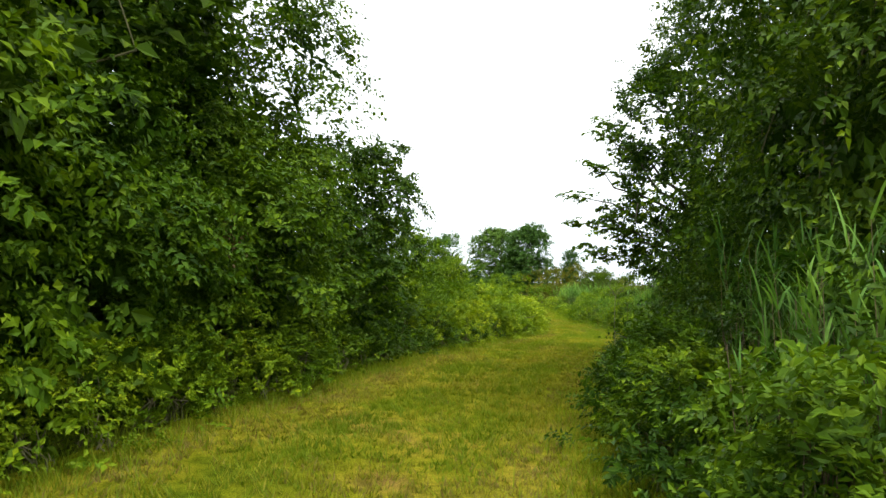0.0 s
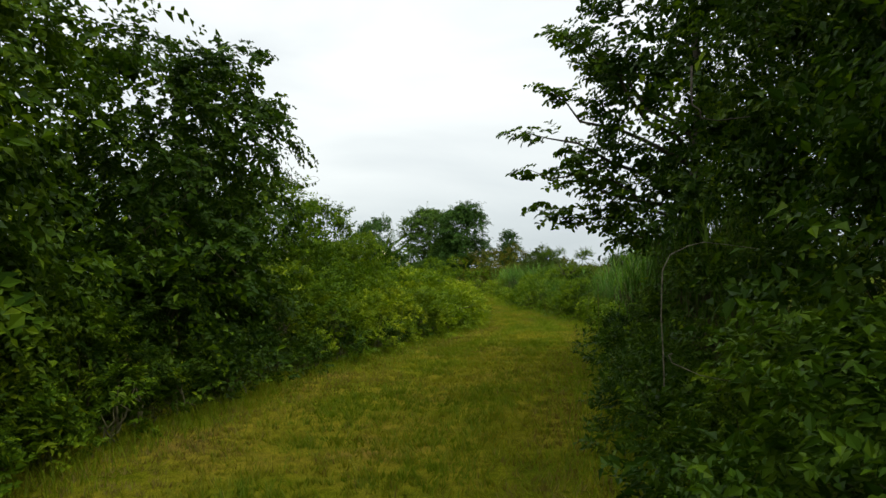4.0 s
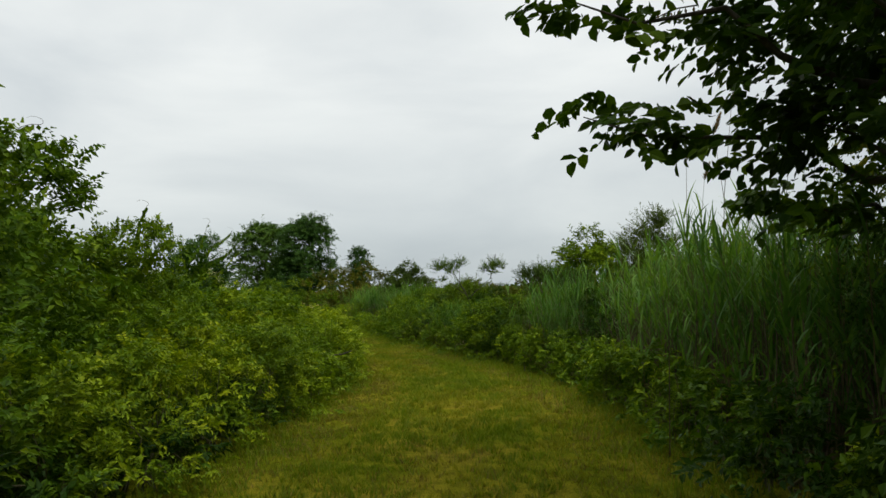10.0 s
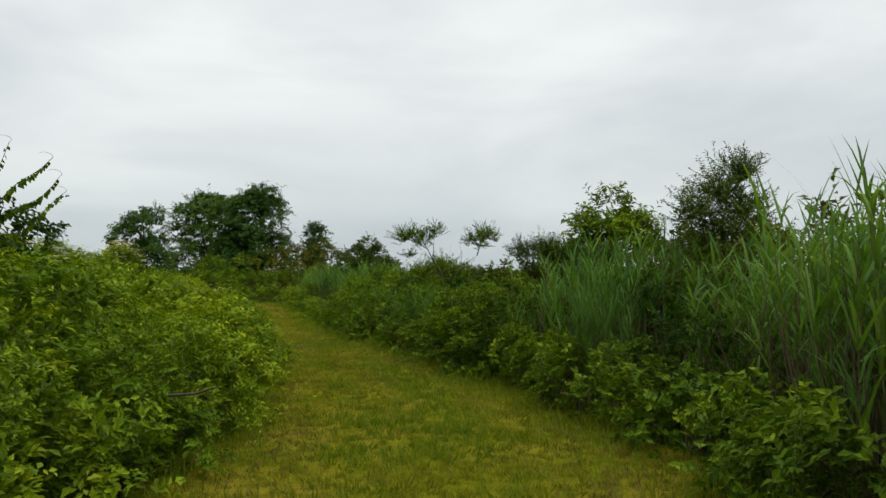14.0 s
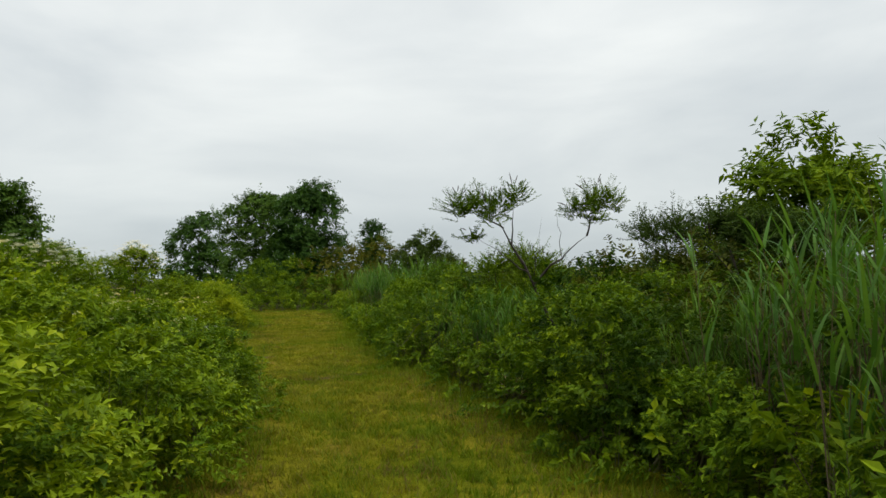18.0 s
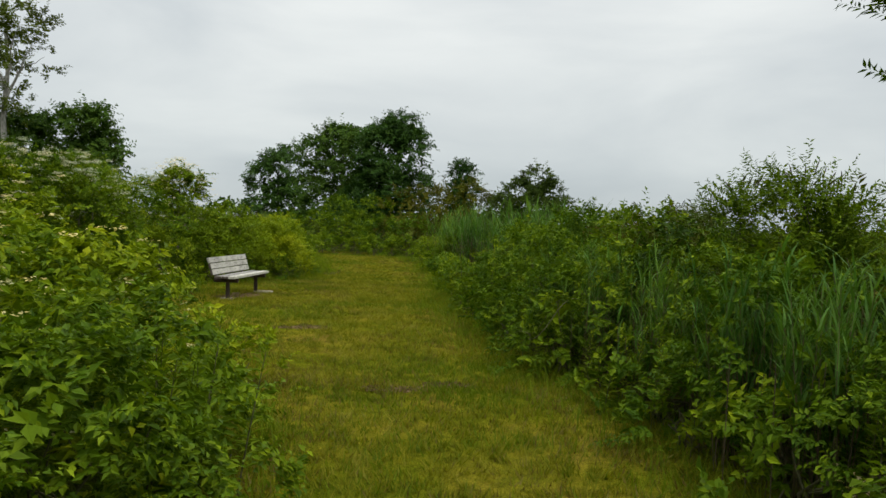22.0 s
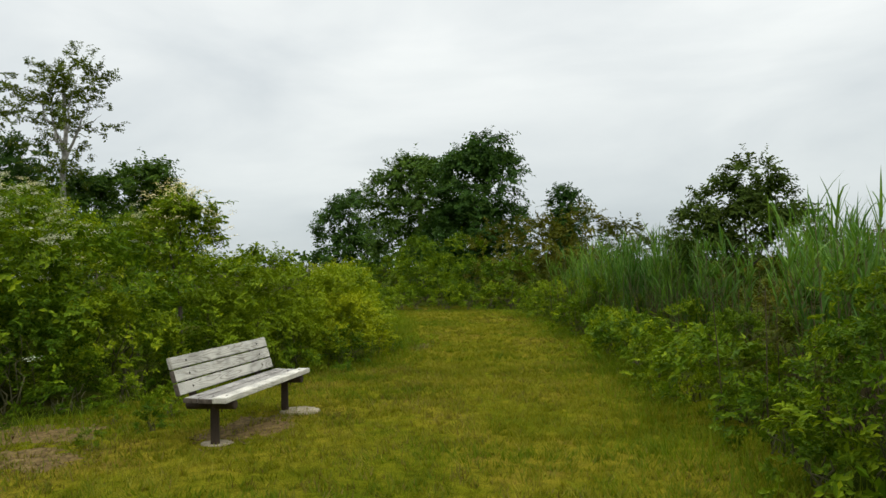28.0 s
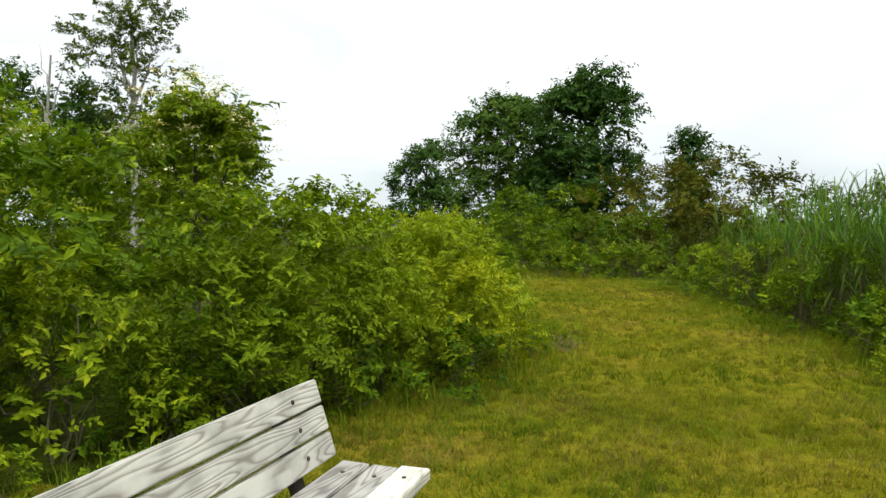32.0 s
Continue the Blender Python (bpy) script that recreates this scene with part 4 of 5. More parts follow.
for x, y, h in ((2.15, 39.4, 1.35), (2.2, 40.6, 1.45), (2.2, 42.0, 1.45), (2.1, 43.3, 1.3), (3.1, 41.0, 1.7), (3.1, 43.0, 1.6), (3.3, 39.0, 1.65)):
    shrub("mid", x, y, h, GREEN_LABEL, wide=0.9)
row(1, 44.5, 52, 1.3, "light", 0.58, LIGHT_LABEL, 0.8)
row(1, 53, 61, 1.6, "back_light", 0.9, LIGHT_LABEL, 1.1)
row(1, 45, 56, 1.8, "light", 0.8, LIGHT_LABEL, 2.0)
row(1, 53, 61, 2.4, "back_mid", 1.2, GREEN_LABEL, 2.4)
row(1, 42, 63, 2.6, "back_olive", 1.2, OLIVE_LABEL, 3.4)
row(1, 42, 64, 2.8, "back_olive", 1.4, OLIVE_LABEL, 5.4)
undergrowth(1, 33, 60, 1.2, 0.1)
for x, y, h in ((8, 28, 2.2), (8.5, 31, 2.0), (9, 34, 2.0), (8.3, 37, 1.8), (8, 40, 1.7), (10.5, 36, 2.1), (9.5, 44, 1.5), (10, 49, 1.6), (9, 54, 1.6), (8, 59, 1.6), (9, 24, 3.0), (9.5, 20, 5.0), (9, 63, 2.2)):
    shrub("back_olive", x, y, h, OLIVE_LABEL)

# ---- small trees standing out of the shrubs ----
FEATHER = dict(aspect=0.34, spiky=True)
FORK_TUFTS = [(-1.6, -0.35, 2.42, 0.15), (-1.4, -0.3, 2.46, 0.17), (-1.18, -0.35, 2.42, 0.15), (-0.98, -0.4, 2.5, 0.14), (-1.28, -0.45, 2.3, 0.14), (-1.45, -0.35, 2.08, 0.11), (-0.3, -0.5, 2.36, 0.15), (-0.1, -0.5, 2.46, 0.17), (0.1, -0.45, 2.42, 0.15), (-0.15, -0.55, 2.28, 0.14)]
tree("forked_tree", 3.95, 32.9, "thin forked tree with feathery green tufts at its tips", [(0, 0, 0), (-0.36, -0.05, 0.7), (-0.64, -0.1, 1.26), (-0.86, -0.15, 1.76)],
     [((-0.86, -0.15, 1.74), (-1.2, -0.35, 2.3), 0.017), ((-1.0, -0.22, 1.96), (-1.0, -0.38, 2.4), 0.01), ((-1.1, -0.3, 2.14), (-1.55, -0.35, 2.36), 0.01), ((-0.74, -0.12, 1.5), (-0.2, -0.45, 2.02), 0.018), ((-0.2, -0.45, 2.02), (-0.12, -0.5, 2.34), 0.012), ((-0.8, -0.15, 1.64), (-1.42, -0.33, 2.04), 0.009), ((-0.45, -0.3, 1.8), (-0.52, -0.4, 2.3), 0.005), ((-0.74, -0.14, 1.6), (-0.66, -0.3, 2.25), 0.004)],
     FORK_TUFTS, 520, 26, 0.036, LEAF_MID, seed=91, radius=0.03, spiky=True)
tree("feathery_tree", 6.8, 29.3, "slender tree with a grey-green feathery crown", [(0, 0, 0), (0.03, 0, 1.3), (0, 0.05, 2.4)], [((0, 0, 1.6), (-0.5, 0, 2.6), 0.02), ((0, 0, 1.8), (0.5, 0.1, 2.8), 0.02)],
     [(0, 0, 3.0, 0.35), (-0.45, 0, 2.6, 0.32), (0.45, 0.1, 2.7, 0.34), (0.1, 0, 2.3, 0.4), (-0.3, 0.2, 2.0, 0.35), (0.7, 0, 2.1, 0.3), (0.2, -0.2, 3.2, 0.25)], 919, 24, 0.06, LEAF_GREY, seed=92, radius=0.04, **FEATHER)
tree("ash_tree", 6.8, 33.1, "young bright-green tree with drooping leaf sprays", [(0, 0, 0), (0.05, 0, 1.5), (0, 0, 2.8)], [((0, 0, 1.6), (-0.7, 0, 2.6), 0.025), ((0, 0, 1.8), (0.7, 0.1, 2.6), 0.025)],
     [(0, 0, 2.8, 0.38), (-0.4, 0, 2.4, 0.36), (0.45, 0.1, 2.35, 0.4), (0.1, 0, 2.05, 0.5), (-0.6, 0.2, 1.9, 0.36), (0.75, 0, 1.9, 0.35)], 850, 9, 0.13, LEAF_LIGHT, seed=93, radius=0.05, aspect=0.36, twig=0.4)
tree("feathery_tree", 5.2, 31.7, "slender tree with a thin grey-green feathery crown", [(0, 0, 0), (0.03, 0, 1.0), (-0.2, 0, 1.8)], [((0, 0, 1.0), (0.5, 0, 1.9), 0.015), ((0, 0, 1.3), (-0.5, 0.1, 2.0), 0.015)],
     [(-0.3, 0, 2.1, 0.2), (0.5, 0, 1.95, 0.25), (0.1, 0, 2.0, 0.25), (0.9, 0, 2.0, 0.2)], 529, 24, 0.05, LEAF_GREY, seed=94, radius=0.025, **FEATHER)
tree("feathery_tree", 5.62, 34.49, "slender tree with an open grey-green feathery crown", [(0, 0, 0), (0.03, 0, 1.0), (-0.1, 0, 2.14)], [((0, 0, 0.9), (0.5, 0, 2.24), 0.015), ((0, 0, 1.0), (-0.4, 0.1, 2.29), 0.015), ((0, 0, 1.1), (0.15, -0.2, 2.39), 0.012)],
     [(-0.3, 0, 2.24, 0.25), (0.45, 0, 2.19, 0.25), (0.1, 0, 2.29, 0.25), (0.6, 0.2, 1.84, 0.25), (-0.1, 0, 1.79, 0.3)], 598, 24, 0.05, LEAF_GREY, seed=98, radius=0.025, **FEATHER)
tree("feathery_tree", 4.6, 40.4, "slender tree with a thin grey-green feathery crown", [(0, 0, 0), (0.03, 0, 1.0), (-0.1, 0, 1.5)], [((0, 0, 0.9), (0.5, 0, 1.6), 0.015), ((0, 0, 1.0), (-0.4, 0.1, 1.7), 0.015)],
     [(-0.3, 0, 1.7, 0.3), (0.5, 0, 1.6, 0.3), (0.1, 0, 1.75, 0.3), (0.8, 0.2, 1.4, 0.3), (-0.1, 0, 1.3, 0.4)], 598, 24, 0.05, LEAF_GREY, seed=95, radius=0.025, **FEATHER)
tree("feathery_tree", 3.75, 36.1, "bushy feathery tree with twigs standing up from its crown", [(0, 0, 0), (0.03, 0, 0.9), (-0.1, 0, 1.5)], [((0, 0, 0.8), (0.45, 0, 1.8), 0.018), ((0, 0, 0.9), (-0.5, 0.1, 1.9), 0.018), ((0, 0, 1.0), (0.05, -0.2, 2.0), 0.015)],
     [(-0.45, 0, 1.85, 0.24), (0.35, 0, 1.8, 0.28), (0, 0, 1.95, 0.26), (0.6, 0.1, 1.45, 0.3), (0.15, 0, 1.5, 0.4), (-0.2, 0.1, 1.3, 0.35)], 900, 24, 0.05, LEAF_MID, seed=97, radius=0.03, **FEATHER)
for t in [o for o in bpy.data.objects if o.name.startswith(("feathery_tree", "forked_tree"))]:
    forked = t.name.startswith("forked")
    tips = FORK_TUFTS if forked else [(0.1, 0, 1.85, 0.25), (-0.4, 0, 1.8, 0.2), (0.4, 0, 1.8, 0.2)]
    if forked or t.location.x < 6:
        tagged(part_of("seed_spike", seed_spikes(int(t.location.y * 10), tips, 34, 0.085), t, "dark upright seed spikes"), kind="stuff")
tree("small_tree", 3.1, 50.4, "small rounded grey-green tree above the shrubs", [(0, 0, 0), (0.05, 0, 1.2), (0, 0, 2.4)], [((0, 0, 1.2), (-0.6, 0, 2.2), 0.025), ((0, 0, 1.4), (0.6, 0.1, 2.2), 0.025)],
     [(0.1, 0, 2.9, 0.4), (-0.3, 0, 2.5, 0.45), (0.4, 0.1, 2.5, 0.45), (-0.75, 0, 2.1, 0.4), (0.8, 0, 2.0, 0.45), (0.1, 0, 2.0, 0.6), (-0.5, 0.2, 1.6, 0.5)], 1500, 10, 0.085, LEAF_GREY, seed=96, radius=0.045, aspect=0.5, twig=0.28, inner=0.3)
for i, (x, y, h) in enumerate(((5.6, 44.6, 1.9), (7.2, 47.5, 1.9), (4.4, 57.5, 2.3), (6.3, 52.5, 2.0))):
    shrub("olive", x, y, h, OLIVE_LABEL)

# ---- far end: dark trees beyond the bend ----
for x, y, h, kind in ((-7.6, 65.6, 1.7, "back_mid"), (-6.0, 66, 1.8, "back_mid"), (-4.4, 65.8, 1.6, "back_mid"), (-2.9, 65.2, 1.6, "back_mid"), (-1.4, 64.8, 1.7, "back_mid"), (-9.4, 67, 1.4, "back_mid"),
                      (-1.8, 67.4, 3.0, "olive"), (-0.3, 67.0, 3.3, "olive"), (1.2, 67.0, 3.5, "olive"), (2.6, 66.4, 2.9, "olive"), (0.3, 69.4, 3.0, "olive"), (3.9, 65.4, 2.4, "olive"), (-3.6, 68.5, 2.6, "mid"), (-7.6, 69.5, 1.5, "olive"), (-5.6, 69.5, 2.6, "mid"),
                      (4.2, 69.5, 2.8, "back_olive"), (5.8, 66.5, 2.3, "back_olive"), (-11.5, 69, 1.3, "back_olive")):
    shrub(kind, x, y, h, OLIVE_LABEL if "olive" in kind else GREEN_LABEL)


def big_lobes(rng, radius, low, high, count, size):
    out = []
    for _ in range(count):
        f = rng.uniform(0, 1)
        a, r = rng.uniform(0, 6.28), radius * (1 - 0.45 * f) * np.sqrt(rng.uniform(0.05, 1))
        out.append((r * np.cos(a), r * np.sin(a), low + (high - low) * f, size * rng.uniform(0.7, 1.2)))
    return out


def big_tree(name, x, y, height, radius, label, mat, seed, leaf=0.24, twigs=2200, low=0.1, extra=(), bark=BARK, size=None, trunk_radius=0.16):
    rng = np.random.default_rng(seed)
    lobes = big_lobes(rng, radius * 0.72, height * low, height * 0.86, 34, size or radius * 0.34) + list(extra)
    limbs = [((0, 0, height * 0.25), (l[0], l[1], l[2]), 0.06) for l in lobes[:9]]
    return tree(name, x, y, label, [(0, 0, 0), (0.1, 0, height * 0.3), (0, 0.1, height * 0.55), (0.1, 0, height * 0.8)], limbs, lobes, twigs, 8, leaf, mat, bark=bark, seed=seed, radius=trunk_radius, aspect=0.6, twig=leaf * 3.6, inner=0.3)


FAR_LABEL = "large dark-green broadleaf tree at the far end of the trail"
big_tree("tree", -3.6, 74.2, 7.6, 2.9, FAR_LABEL, LEAF_FAR, 101, twigs=4400, leaf=0.2, size=1.2, extra=((1.1, -1.4, 7.5, 0.6), (0.5, -1.0, 7.0, 0.8), (1.7, -1.2, 6.2, 0.8)))
big_tree("tree", -7.2, 78.0, 7.8, 3.3, FAR_LABEL, LEAF_FAR, 102, twigs=3200, leaf=0.21, size=1.35)
big_tree("tree", -17.6, 100.5, 8.4, 3.8, FAR_LABEL, LEAF_FAR, 103, twigs=1700, leaf=0.3)
big_tree("conifer", 1.2, 73.6, 5.9, 0.8, "narrow dark tree behind the shrubs", LEAF_FAR, 104, twigs=1500, leaf=0.15, size=0.42)
GROVE_LABEL = "large dark tree in the distant grove"
for i, (x, y, h, r) in enumerate(((-35.5, 97.5, 12.0, 4.2), (-41.5, 98, 11.5, 4.5), (-48, 96, 14.5, 5), (-55, 92, 16, 5.5), (-63, 88, 16, 6))):
    big_tree("tree", x, y, h, r, GROVE_LABEL, LEAF_FAR, 110 + i, twigs=1900, leaf=0.4)
# the tall open-crowned birch in the grove
rng = np.random.default_rng(7)
birch_lobes = [(float(np.clip(rng.normal(0, 3.0), -4.6, 4.6)), rng.normal(0, 1.6), rng.uniform(14, 20.4), rng.uniform(0.7, 1.25)) for _ in range(30)] + [(-1.0, 0, 12.0, 1.5), (1.2, 0, 11.0, 1.6), (4.2, 0, 13.8, 0.9), (3.8, 0, 15.2, 1.0), (0.2, 0, 10, 1.6)]
tree("birch_tree", -40.8, 92.5, "tall pale-trunked birch with an open airy crown", [(0, 0, 0), (0.2, 0, 5), (0, 0, 10), (0.4, 0, 14), (0.2, 0, 18)],
     [((0.2, 0, 11.5), (2.8, 0, 16.5), 0.16), ((0.2, 0, 12.5), (-2.6, 0, 18.5), 0.16), ((0.2, 0, 13), (1.6, 0, 19), 0.14), ((0.2, 0, 12), (-1.4, 0, 19.4), 0.12), ((1.2, 0, 14), (3.8, 0, 15.5), 0.08)],
     birch_lobes, 1200, 8, 0.27, LEAF_GREY, bark=BARK_PALE, seed=121, radius=0.34, aspect=0.6, twig=0.9, inner=0.2)
tree("dead_tree", -47.5, 91.0, "bare pale dead tree in the distant grove", [(0, 0, 0), (0.2, 0, 6), (-0.2, 0, 11), (0.3, 0, 16)], [((0, 0, 10), (1.6, 0, 15.5), 0.1), ((0, 0, 9), (-1.5, 0, 14.5), 0.1), ((0.1, 0, 13), (-0.8, 0, 17), 0.07)],
     [(0, 0, 5, 1.2)], 30, 6, 0.3, LEAF_OLIVE, bark=BARK_PALE, seed=122, radius=0.22)


def far_woods():
    """The low wooded skyline beyond the marsh."""
    rng = np.random.default_rng(9)
    n = 5200
    a = np.concatenate([rng.uniform(radians(-6), radians(62), n * 3 // 4), rng.uniform(radians(-75), radians(-6), n // 4)])
    d = rng.uniform(215, 260, n)
    hill = 5.2 + 2.0 * np.sin(a * 23) + 1.4 * np.sin(a * 61 + 1) + 0.8 * np.sin(a * 131)
    hill = np.where(a < radians(-6), 2.2 + 0.5 * np.sin(a * 57), hill)
    at = np.stack([-np.sin(a) * d, 40 + np.cos(a) * d, hill * np.sqrt(rng.uniform(0, 1, n)) - 0.3], 1)
    size = rng.uniform(0.9, 2.0, n)
    return leaf_mesh("far_woods", at, rng.normal(size=(n, 3)), rng.normal(size=(n, 3)) + [0, 0, 0.6], size, size * 0.8, LEAF_DARK)


tagged(new("far_woods", far_woods()), "low dark wooded skyline far beyond the marsh", "woods", kind="stuff")


def reed_field():
    """Tan plumed reeds standing beyond the hedge."""
    rng = np.random.default_rng(10)
    n = 2600
    x, y = rng.uniform(-34, -17, n), rng.uniform(84, 98, n)
    base = np.stack([x, y, ground_height(x, y)], 1)
    way = rng.normal(size=(n, 3)) * [0.12, 0.12, 0.05] + [0, 0, 1]
    return blade_strips(base, way, rng.uniform(1.6, 2.6, n), np.full(n, 0.09), rng.uniform(0, 0.15, n), PLUME, "reed_field", 2)


tagged(new("reed_field", reed_field()), "field of tan plumed reeds beyond the hedge", "reeds", kind="stuff")

# ---- bench ----
def board(bm, x0, x1, y0, y1, z0, z1, m=Matrix()):
    r = bmesh.ops.create_cube(bm, size=1.0, matrix=m @ Matrix.LocRotScale(((x0 + x1) / 2, (y0 + y1) / 2, (z0 + z1) / 2), None, (x1 - x0, y1 - y0, z1 - z0)))
    bmesh.ops.bevel(bm, geom=list({e for v in r["verts"] for e in v.link_edges}), offset=0.005, segments=2, affect="EDGES")


def bm_mesh(name, bm, mat):
    me = bpy.data.meshes.new(name)
    bm.to_mesh(me)
    bm.free()
    me.materials.append(mat)
    return me


def grain_wood(name, tones):
    """Weathered pine: long wavy grain with knots, silvered grey."""
    m, nodes, links = material(name)
    c = nodes.new("ShaderNodeTexCoord")
    info = nodes.new("ShaderNodeObjectInfo")
    shift = nodes.new("ShaderNodeVectorMath")
    shift.operation = "MULTIPLY_ADD"
    links.new(info.outputs["Random"], shift.inputs[0])
    shift.inputs[1].default_value = (3, 7, 5)
    links.new(c.outputs["Object"], shift.inputs[2])
    mp = nodes.new("ShaderNodeMapping")
    mp.inputs["Scale"].default_value = (1.0, 0.11, 1.0)
    links.new(shift.outputs["Vector"], mp.inputs["Vector"])
    warp = nodes.new("ShaderNodeTexNoise")
    warp.inputs["Scale"].default_value, warp.inputs["Detail"].default_value = 6.0, 2.0
    links.new(mp.outputs["Vector"], warp.inputs["Vector"])
    rings = nodes.new("ShaderNodeMath")
    rings.operation = "MULTIPLY"
    links.new(warp.outputs["Fac"], rings.inputs[0])
    rings.inputs[1].default_value = 170.0
    wave = nodes.new("ShaderNodeMath")
    wave.operation = "SINE"
    links.new(rings.outputs["Value"], wave.inputs[0])
    tone = colour_ramp(nodes, tones)
    half = nodes.new("ShaderNodeMapRange")
    half.inputs["From Min"].default_value = -1.0
    links.new(wave.outputs["Value"], half.inputs["Value"])
    links.new(half.outputs["Result"], tone.inputs["Fac"])
    blot = nodes.new("ShaderNodeTexNoise")
    blot.inputs["Scale"].default_value, blot.inputs["Detail"].default_value = 5.0, 5.0
    links.new(shift.outputs["Vector"], blot.inputs["Vector"])
    weather = colour_ramp(nodes, [(0.32, (0.62, 0.62, 0.6)), (0.6, (1.0, 1.0, 0.97))])
    links.new(blot.outputs["Fac"], weather.inputs["Fac"])
    face = nodes.new("ShaderNodeBsdfPrincipled")
    face.inputs["Roughness"].default_value = 0.8
    links.new(mixed(nodes, links, "MULTIPLY", 1.0, tone.outputs["Color"], weather.outputs["Color"]), face.inputs["Base Color"])
    relief = nodes.new("ShaderNodeBump")
    relief.inputs["Strength"].default_value, relief.inputs["Distance"].default_value, relief.invert = 0.4, 0.003, True
    links.new(half.outputs["Result"], relief.inputs["Height"])
    links.new(relief.outputs["Normal"], face.inputs["Normal"])
    links.new(face.outputs["BSDF"], nodes.new("ShaderNodeOutputMaterial").inputs["Surface"])
    return m


PINE = grain_wood("weathered_pine", [(0.0, (0.50, 0.485, 0.435)), (0.6, (0.47, 0.455, 0.405)), (0.88, (0.38, 0.36, 0.315)), (1.0, (0.26, 0.24, 0.205))])
GREY_PINE = grain_wood("grey_worn_pine", [(0.0, (0.34, 0.325, 0.30)), (0.6, (0.31, 0.295, 0.27)), (1.0, (0.17, 0.155, 0.14))])
PALE_PINE = grain_wood("pale_new_pine", [(0.0, (0.62, 0.60, 0.54)), (0.7, (0.585, 0.56, 0.495)), (1.0, (0.43, 0.40, 0.345))])
POST = rough_material("dark_treated_post", [(0.3, (0.018, 0.012, 0.009)), (0.7, (0.06, 0.042, 0.03))], 7.0, 0.75, 0.6, (1, 1, 0.2))
STEEL = rough_material("dark_rusty_steel", [(0.3, (0.02, 0.016, 0.014)), (0.7, (0.06, 0.045, 0.035))], 20.0, 0.6, 0.3)
CONCRETE = rough_material("mossy_concrete", [(0.3, (0.17, 0.14, 0.085)), (0.7, (0.36, 0.315, 0.22))], 9.0, 0.95, 0.6)
DARK_END = rough_material("dark_slat_wood", [(0.3, (0.05, 0.04, 0.03)), (0.7, (0.12, 0.1, 0.08))], 30.0, 0.85, 0.3)


def round_post(bm, a, b, r0, r1, sides=16):
    a, b = Vector(a), Vector(b)
    m = Matrix.Translation((a + b) / 2) @ (b - a).to_track_quat("Z", "Y").to_matrix().to_4x4()
    r = bmesh.ops.create_cone(bm, cap_ends=True, segments=sides, radius1=r0, radius2=r1, depth=(b - a).length, matrix=m)
    bmesh.ops.bevel(bm, geom=[e for e in {e for v in r["verts"] for e in v.link_edges} if len(e.link_faces) == 2 and e.calc_face_angle(0) > 1.0], offset=0.006, segments=2, affect="EDGES")


